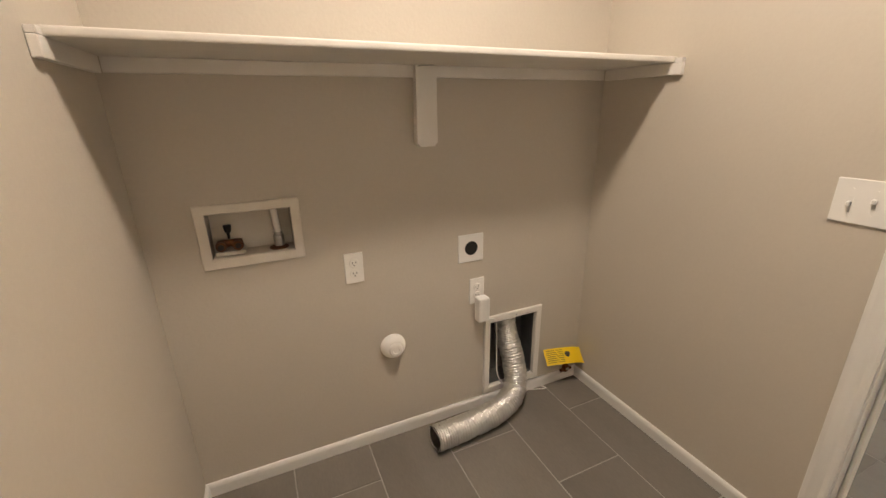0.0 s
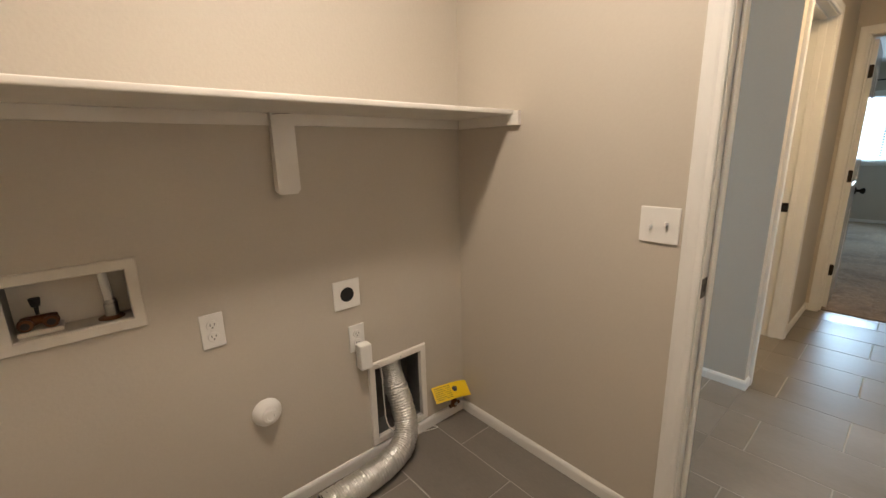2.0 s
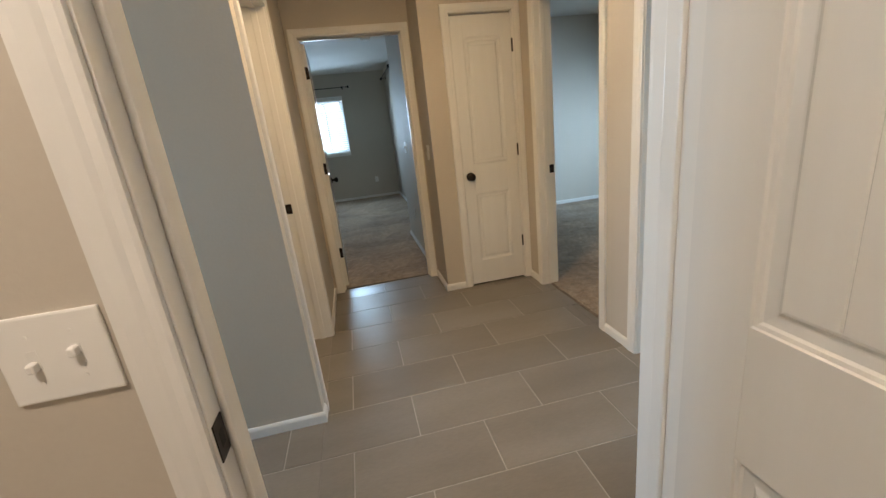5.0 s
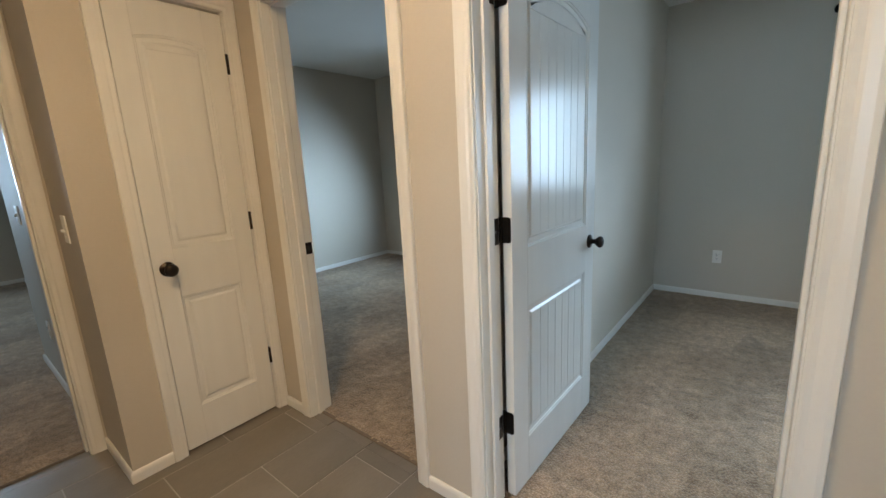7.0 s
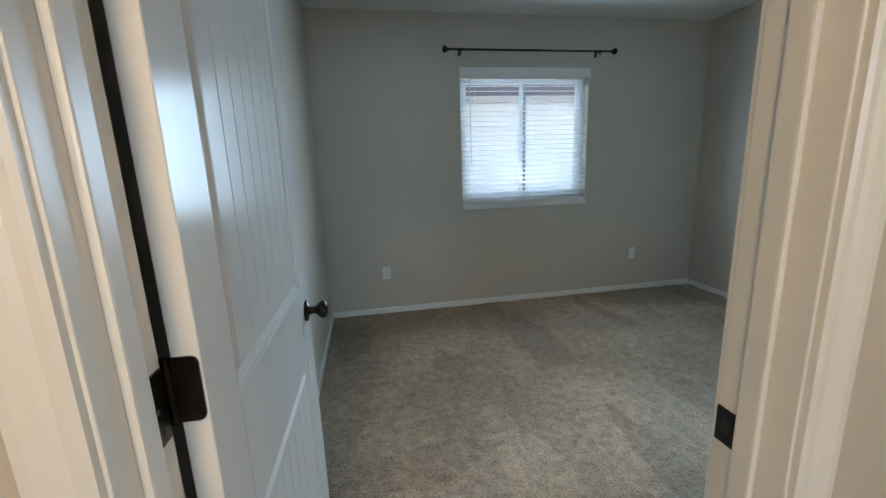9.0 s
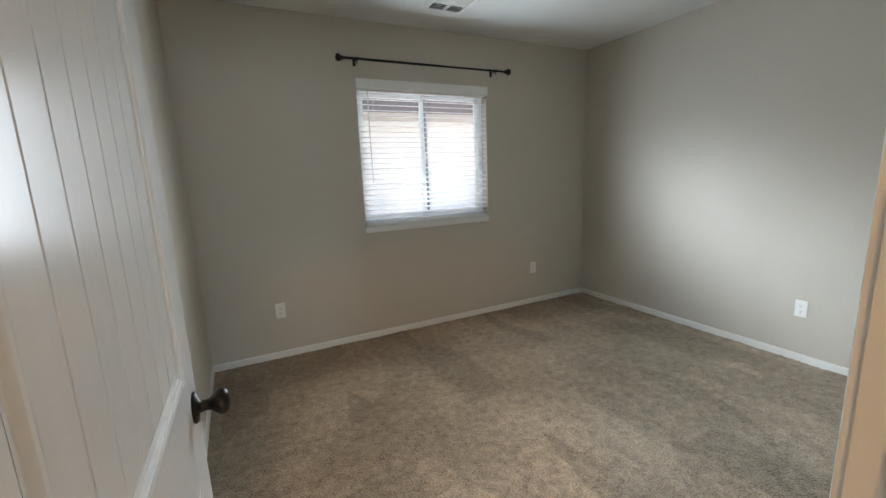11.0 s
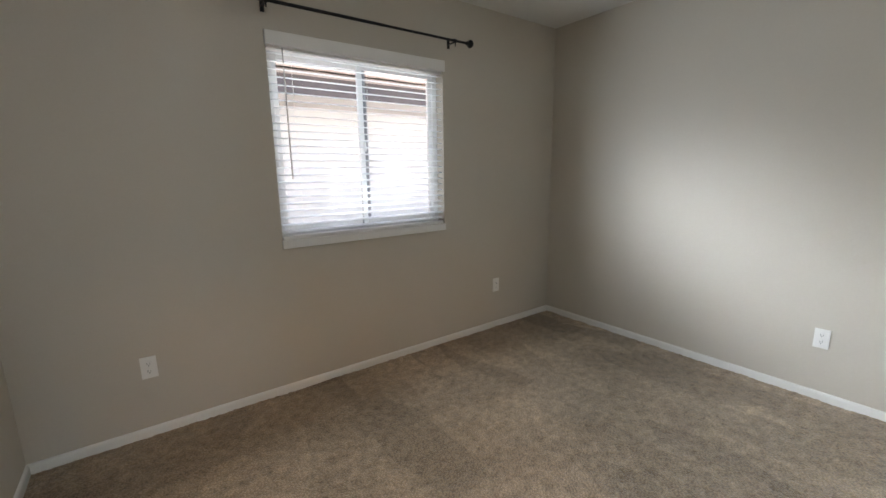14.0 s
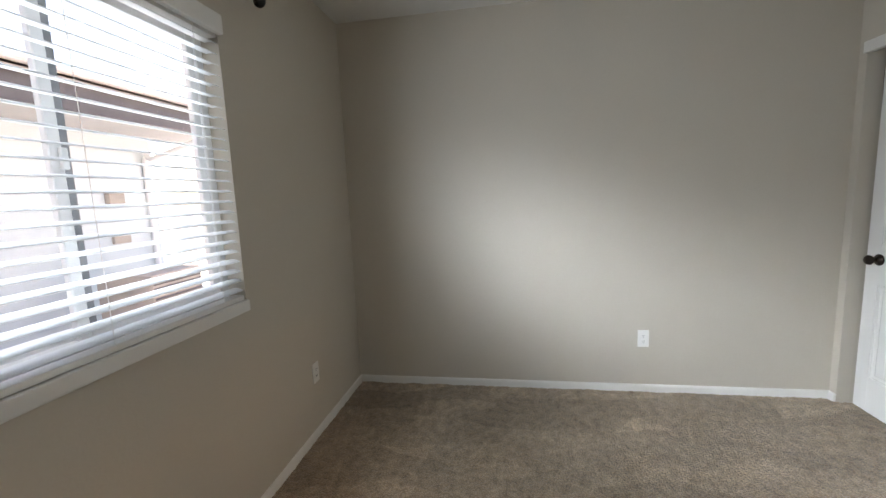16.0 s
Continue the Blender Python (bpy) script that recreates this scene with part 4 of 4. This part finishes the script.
duct = thing("dryer_duct", pose(0, 0, 0), "crinkled silver foil flexible dryer duct lying on the tiles", "duct")
line = smooth_path([(1.152, 1.438, 0.425), (1.152, 1.430, 0.36), (1.157, 1.405, 0.29), (1.160, 1.360, 0.20), (1.143, 1.312, 0.118), (1.08, 1.270, 0.073), (0.98, 1.243, 0.060), (0.88, 1.230, 0.058), (0.78, 1.222, 0.058), (0.694, 1.216, 0.060)], 40)
rad = []
for i, p in enumerate(line):
    w = math.sin(i * 2 * math.pi / 5.0 + 1.5 * noise.noise((i * 0.06, 5, 0)))
    rad.append((0.0525 + 0.0016 * w + 0.0030 * noise.noise((i * 0.13, 0, 0))) * (0.93 if i < 80 else 1.0))
bm = bmesh.new()
tube(bm, line, rad, 40, cap=False)
for v in bm.verts:
    v.co += Vector((noise.noise(v.co * 55), noise.noise(v.co * 55 + Vector((9, 0, 0))), noise.noise(v.co * 55 + Vector((0, 7, 0))))) * 0.0030
    v.co += Vector((noise.noise(v.co * 130), noise.noise(v.co * 130 + Vector((3, 0, 0))), noise.noise(v.co * 130 + Vector((0, 4, 0))))) * 0.0026
    v.co.z = max(v.co.z, 0.006)
part("hose", bm, FOIL, duct, smooth=True)
e, d = line[-1], (line[-1] - line[-3]).normalized()
bm = bmesh.new()
tube(bm, [e - d * 0.10, e - d * 0.002], [0.047, 0.049], 32, cap=False)
bm.faces.new([v for v in bm.verts if (v.co - e).length > 0.09])
part("inner_lining", bm, textured("duct_inside", (0.10, 0.09, 0.08), (0.2, 0.18, 0.16), 0.7, metal=0.3, fine=80, coarse=20, bump=0.5), duct, "dusty grey inside of the duct")
part("end_wire", tube(bmesh.new(), [e + 0.051 * (Vector((0, math.cos(a), math.sin(a)))) + Vector((0.004 * math.sin(3 * a), 0, 0)) for a in [k * 2 * math.pi / 30 for k in range(31)]], [0.002] * 31, 6), STEEL, duct)

cord = thing("thin_cable", pose(0.976, YB, 0.476), "thin white cable running from the charger to the floor", "cable")
pts = smooth_path([(0.0, -0.03, -0.003), (0.03, -0.018, -0.02), (0.06, -0.016, -0.02), (0.085, -0.015, -0.05), (0.09, -0.016, -0.20), (0.10, -0.02, -0.33), (0.17, -0.025, -0.42), (0.28, -0.03, -0.455), (0.36, -0.05, -0.4595), (0.345, -0.02, -0.4595)], 8)
part("cable", tube(bmesh.new(), pts, [0.0022] * len(pts), 8), PLASTIC, cord)

# gas stub with tag
gv = thing("gas_valve", pose(1.452, YB, 0.095), "small brass gas stub with grey handle", "gas valve")
part("pipe", tube(bmesh.new(), [(0, 0, 0), (0, -0.045, 0), (0, -0.062, 0.004)], [0.011, 0.011, 0.009], 12), STEEL, gv)
part("valve_body", lathe(bmesh.new(), [(0.012, -0.016), (0.016, -0.010), (0.016, 0.018), (0.010, 0.024), (0.008, 0.060)], Matrix.Translation((0, -0.045, 0)), 14), BRASS, gv)
part("handle", lathe(bmesh.new(), [(0.010, 0.058), (0.014, 0.062), (0.014, 0.088), (0.010, 0.093), (0.001, 0.094)], Matrix.Translation((0, -0.048, 0)), 16), textured("grey_knob", (0.06, 0.055, 0.05), (0.09, 0.085, 0.08), 0.5), gv, "dark grey handle")
part("side_stub", tube(bmesh.new(), [(-0.03, -0.047, -0.006), (0.032, -0.047, -0.004)], [0.009, 0.008], 10), BRASS, gv)
tag = thing("warning_tag", pose(1.450, YB - 0.047, 0.166), "bent yellow paper warning tag with tiny print", "tag")
tag.scale = (1.18, 1.12, 1.0)
tag.rotation_euler = (radians(42), radians(6), radians(-8))
bm = bmesh.new()


def tag_point(u, v, lift=0.0):
    return Vector((u, v, lift + 0.012 * math.sin((u + 0.1) * 15) - 2.2 * max(0, u - 0.01) ** 2 * 1.5 - 1.1 * max(0, -u - 0.03) ** 2))


NU = 14
grid_t = [[bm.verts.new(tag_point(-0.098 + 0.178 * i / NU, -0.036 + 0.072 * j / 3, h)) for j in range(4)] for h in (0, 0.0008) for i in range(NU + 1)]
for h in (0, 1):
    for i in range(NU):
        for j in range(3):
            a, b = grid_t[h * (NU + 1) + i], grid_t[h * (NU + 1) + i + 1]
            bm.faces.new((a[j], b[j], b[j + 1], a[j + 1]))
for i in range(NU):
    for j in (0, 3):
        bm.faces.new((grid_t[i][j], grid_t[i + 1][j], grid_t[NU + 2 + i][j], grid_t[NU + 1 + i][j]))
part("paper", bm, YELLOW, tag)
INK = material("ink", (0.12, 0.09, 0.02), 0.7)
for k in range(7):
    v = 0.026 - 0.0085 * k
    bm = bmesh.new()
    for u0, u1 in ((-0.09, -0.055 + 0.006 * (k % 3)), (-0.048 + 0.006 * (k % 3), -0.018)):
        ps = [tag_point(u, v + dv, 0.0013) for dv in (-0.0013, 0.0013) for u in (u0, (u0 + u1) / 2, u1)]
        q = [bm.verts.new(p) for p in ps]
        bm.faces.new((q[0], q[1], q[4], q[3]))
        bm.faces.new((q[1], q[2], q[5], q[4]))
    part("print_line", bm, INK, tag)


def ceiling_fixture(x, y, size):
    ob = thing("ceiling_light", pose(x, y, CEIL), "round white flush ceiling light, lit", "ceiling light", group="ceiling lights")
    part("base", lathe(bmesh.new(), [(size / 2 + 0.02, 0), (size / 2 + 0.02, -0.05), (size / 2 + 0.005, -0.064), (0.001, -0.066)], None, 32), PLASTIC, ob)
    return ob


for fx, fy, _, fs in (LAUNDRY_LAMP, HALL_LAMP, BATH_LAMP):
    ceiling_fixture(fx, fy, fs)

# ---- ceiling things ----
vent = thing("ceiling_vent", pose(1.09, -3.885, CEIL), "square white stamped ceiling air register", "air vent")
part("backing", boxed(-0.12, -0.12, -0.003, 0.12, 0.12, -0.001), BLACK, vent, "dark duct opening")
part("frame", sweep([(-0.12, -0.12), (0.12, -0.12), (0.12, 0.12), (-0.12, 0.12)][::-1], ((0, 0.012), (0.004, 0.014), (0.033, 0.008), (0.036, 0.004), (0.036, 0.0)), True, Matrix(((1, 0, 0, 0), (0, 1, 0, 0), (0, 0, -1, 0), (0, 0, 0, 1)))), PLASTIC, vent)
for k in range(4):
    for cx, cy, rz in ((0, 0.062, 0), (0, -0.062, 180), (-0.062, 0, 90), (0.062, 0, -90)):
        off = -0.042 + 0.028 * k
        half = 0.110 if rz in (0, 180) else 0.022
        bm = boxed(-half, -0.010, -0.001, half, 0.010, 0.001)
        s = part("slat", bm, PLASTIC, vent)
        s.matrix_local = pose(cx, cy, -0.011, 0, 0, rz) @ pose(0, off if rz in (0, 180) else off * 0.9, 0, 32)
part("crossbar", boxed(-0.012, -0.12, -0.014, 0.012, 0.12, -0.006), PLASTIC, vent)
part("crossbar", boxed(-0.12, -0.012, -0.0145, 0.12, 0.012, -0.0065), PLASTIC, vent)
sd = thing("smoke_detector", pose(7.0, -0.33, CEIL), "round white smoke detector on the ceiling", "smoke detector")
part("body", lathe(bmesh.new(), [(0.065, 0), (0.065, -0.02), (0.05, -0.035), (0.001, -0.038)], None, 24), PLASTIC, sd)
fl = thing("ceiling_light", pose(8.6, 0.75, CEIL), "white dome ceiling light, off, in the far bedroom", "ceiling light", group="ceiling lights")
part("canopy", lathe(bmesh.new(), [(0.07, 0), (0.07, -0.02), (0.05, -0.04), (0.02, -0.06)], None, 24), PLASTIC, fl)
part("dome", lathe(bmesh.new(), [(0.02, -0.06), (0.16, -0.065), (0.17, -0.08), (0.12, -0.13), (0.001, -0.15)], None, 24), LAMPW, fl, smooth=True)

# ---- bathroom glimpse ----
tub = thing("bathtub", pose(4.44, 0.55, 0), "white bathtub with flat apron and rounded rim", "bathtub")
part("apron", boxed(0, 0, 0, 0.04, 1.74, 0.40, bevel=0.006), TUB, tub)
part("rim", boxed(-0.012, 0, 0.40, 0.09, 1.74, 0.44, bevel=0.015, segs=3), TUB, tub)
part("basin", boxed(0.05, 0, 0.0, 0.75, 1.74, 0.30, bevel=0.02), TUB, tub)
tagged(mesh_object("tub_surround", boxed(5.16, 0.55, 0.4, 5.197, 2.295, 2.1, bevel=0.01), TUB), "glossy cream tub surround panel", "wall panel", kind="structure")

# ---- outdoors ----
tagged(mesh_object("ground", boxed(-400, -400, -0.6, 400, 400, -0.15), GRAVEL), "tan gravel side yard reaching to the horizon", "ground", kind="structure")
nb = thing("neighbour_house", pose(0, -8.2, -0.15), "tan stucco house next door with brown fascia", "house")
part("wall", boxed(-3.5, -8, 0, 14, -0.45, 2.75), STUCCO, nb)
soffit = part("soffit", boxed(-4.0, -0.6, 2.505, 14.5, 0.55, 2.54), SOFFIT, nb, "tan painted soffit under the eave")
sv = part("soffit_vent", boxed(0.62, -0.28, 2.495, 1.05, 0.12, 2.507, bevel=0.003), FASCIA, soffit, "dark slotted soffit vent")
part("fascia", boxed(-4.0, 0.55, 2.50, 14.5, 0.59, 2.78), FASCIA, nb, "dark brown fascia board")
bm = bmesh.new()
for x0, x1 in ((-4.05, 14.55),):
    vs = [bm.verts.new(p) for p in ((x0, 0.63, 2.74), (x1, 0.63, 2.74), (x1, -4.5, 4.44), (x0, -4.5, 4.44), (x0, 0.63, 2.80), (x1, 0.63, 2.80), (x1, -4.5, 4.50), (x0, -4.5, 4.50))]
    for f in ((0, 1, 2, 3), (4, 5, 6, 7), (0, 1, 5, 4), (1, 2, 6, 5), (2, 3, 7, 6), (3, 0, 4, 7)):
        bm.faces.new([vs[i] for i in f])
roof = part("roof", bm, ROOFT, nb, "tan concrete roof tiles")
me = None
for r in range(10):
    for c in range(22):
        if me is None:
            bm = boxed(0, 0, 0, 0.83, 0.40, 0.03, bevel=0.008, segs=1)
            o = part("roof_tile", bm, ROOFT, roof)
            me = o.data
        else:
            o = new("roof_tile", me)
            o.parent = roof
        o.matrix_local = pose(-4.03 + c * 0.84, 0.66 - 0.36 * (r + 1), 2.80 + 0.36 * (r + 1) * 0.3314, -18.3 + 2.5, 0, 0)
dp = part("downspout", tube(bmesh.new(), smooth_path([(-3.35, 0.6, 2.55), (-3.35, 0.45, 2.40), (-3.35, -0.25, 2.20), (-3.35, -0.405, 2.1), (-3.35, -0.405, 0.15), (-3.35, -0.33, 0.05)], 6), [0.04] * 31, 10), VINYL, nb, "white downspout")
part("wall_vent", boxed(-2.95, -0.45, 1.02, -2.70, -0.40, 1.14, bevel=0.01), WOODF, nb)
part("meter_box", boxed(-2.9, -0.45, 1.55, -2.68, -0.36, 1.72, bevel=0.01), WOODF, nb)
ac = thing("air_conditioner", pose(-2.35, -7.75, -0.15), "tan outdoor air conditioner unit on a pad", "air conditioner")
part("pad", boxed(-0.5, -0.42, 0, 0.5, 0.42, 0.06), WOODF, ac)
part("cabinet", boxed(-0.38, -0.38, 0.06, 0.38, 0.38, 0.72, bevel=0.02), WOODF, ac)
for k in range(9):
    part("louvre", boxed(-0.36, 0.381, 0.12 + 0.06 * k, 0.36, 0.39, 0.15 + 0.06 * k), FASCIA, ac)
far = thing("house", pose(26, 0, -0.15), "pale stucco house across the street", "house")
part("wall", boxed(0, -9, 0, 8, 9, 2.9), STUCCO, far)
bm = bmesh.new()
v = [bm.verts.new(p) for p in ((-0.5, -9.5, 2.9), (-0.5, 9.5, 2.9), (8.5, 9.5, 2.9), (8.5, -9.5, 2.9), (4, -9.5, 4.3), (4, 9.5, 4.3))]
for f in ((0, 1, 5, 4), (2, 3, 4, 5), (0, 4, 3), (1, 2, 5), (0, 1, 2, 3)):
    bm.faces.new([v[i] for i in f])
part("roof", bm, ROOFT, far)
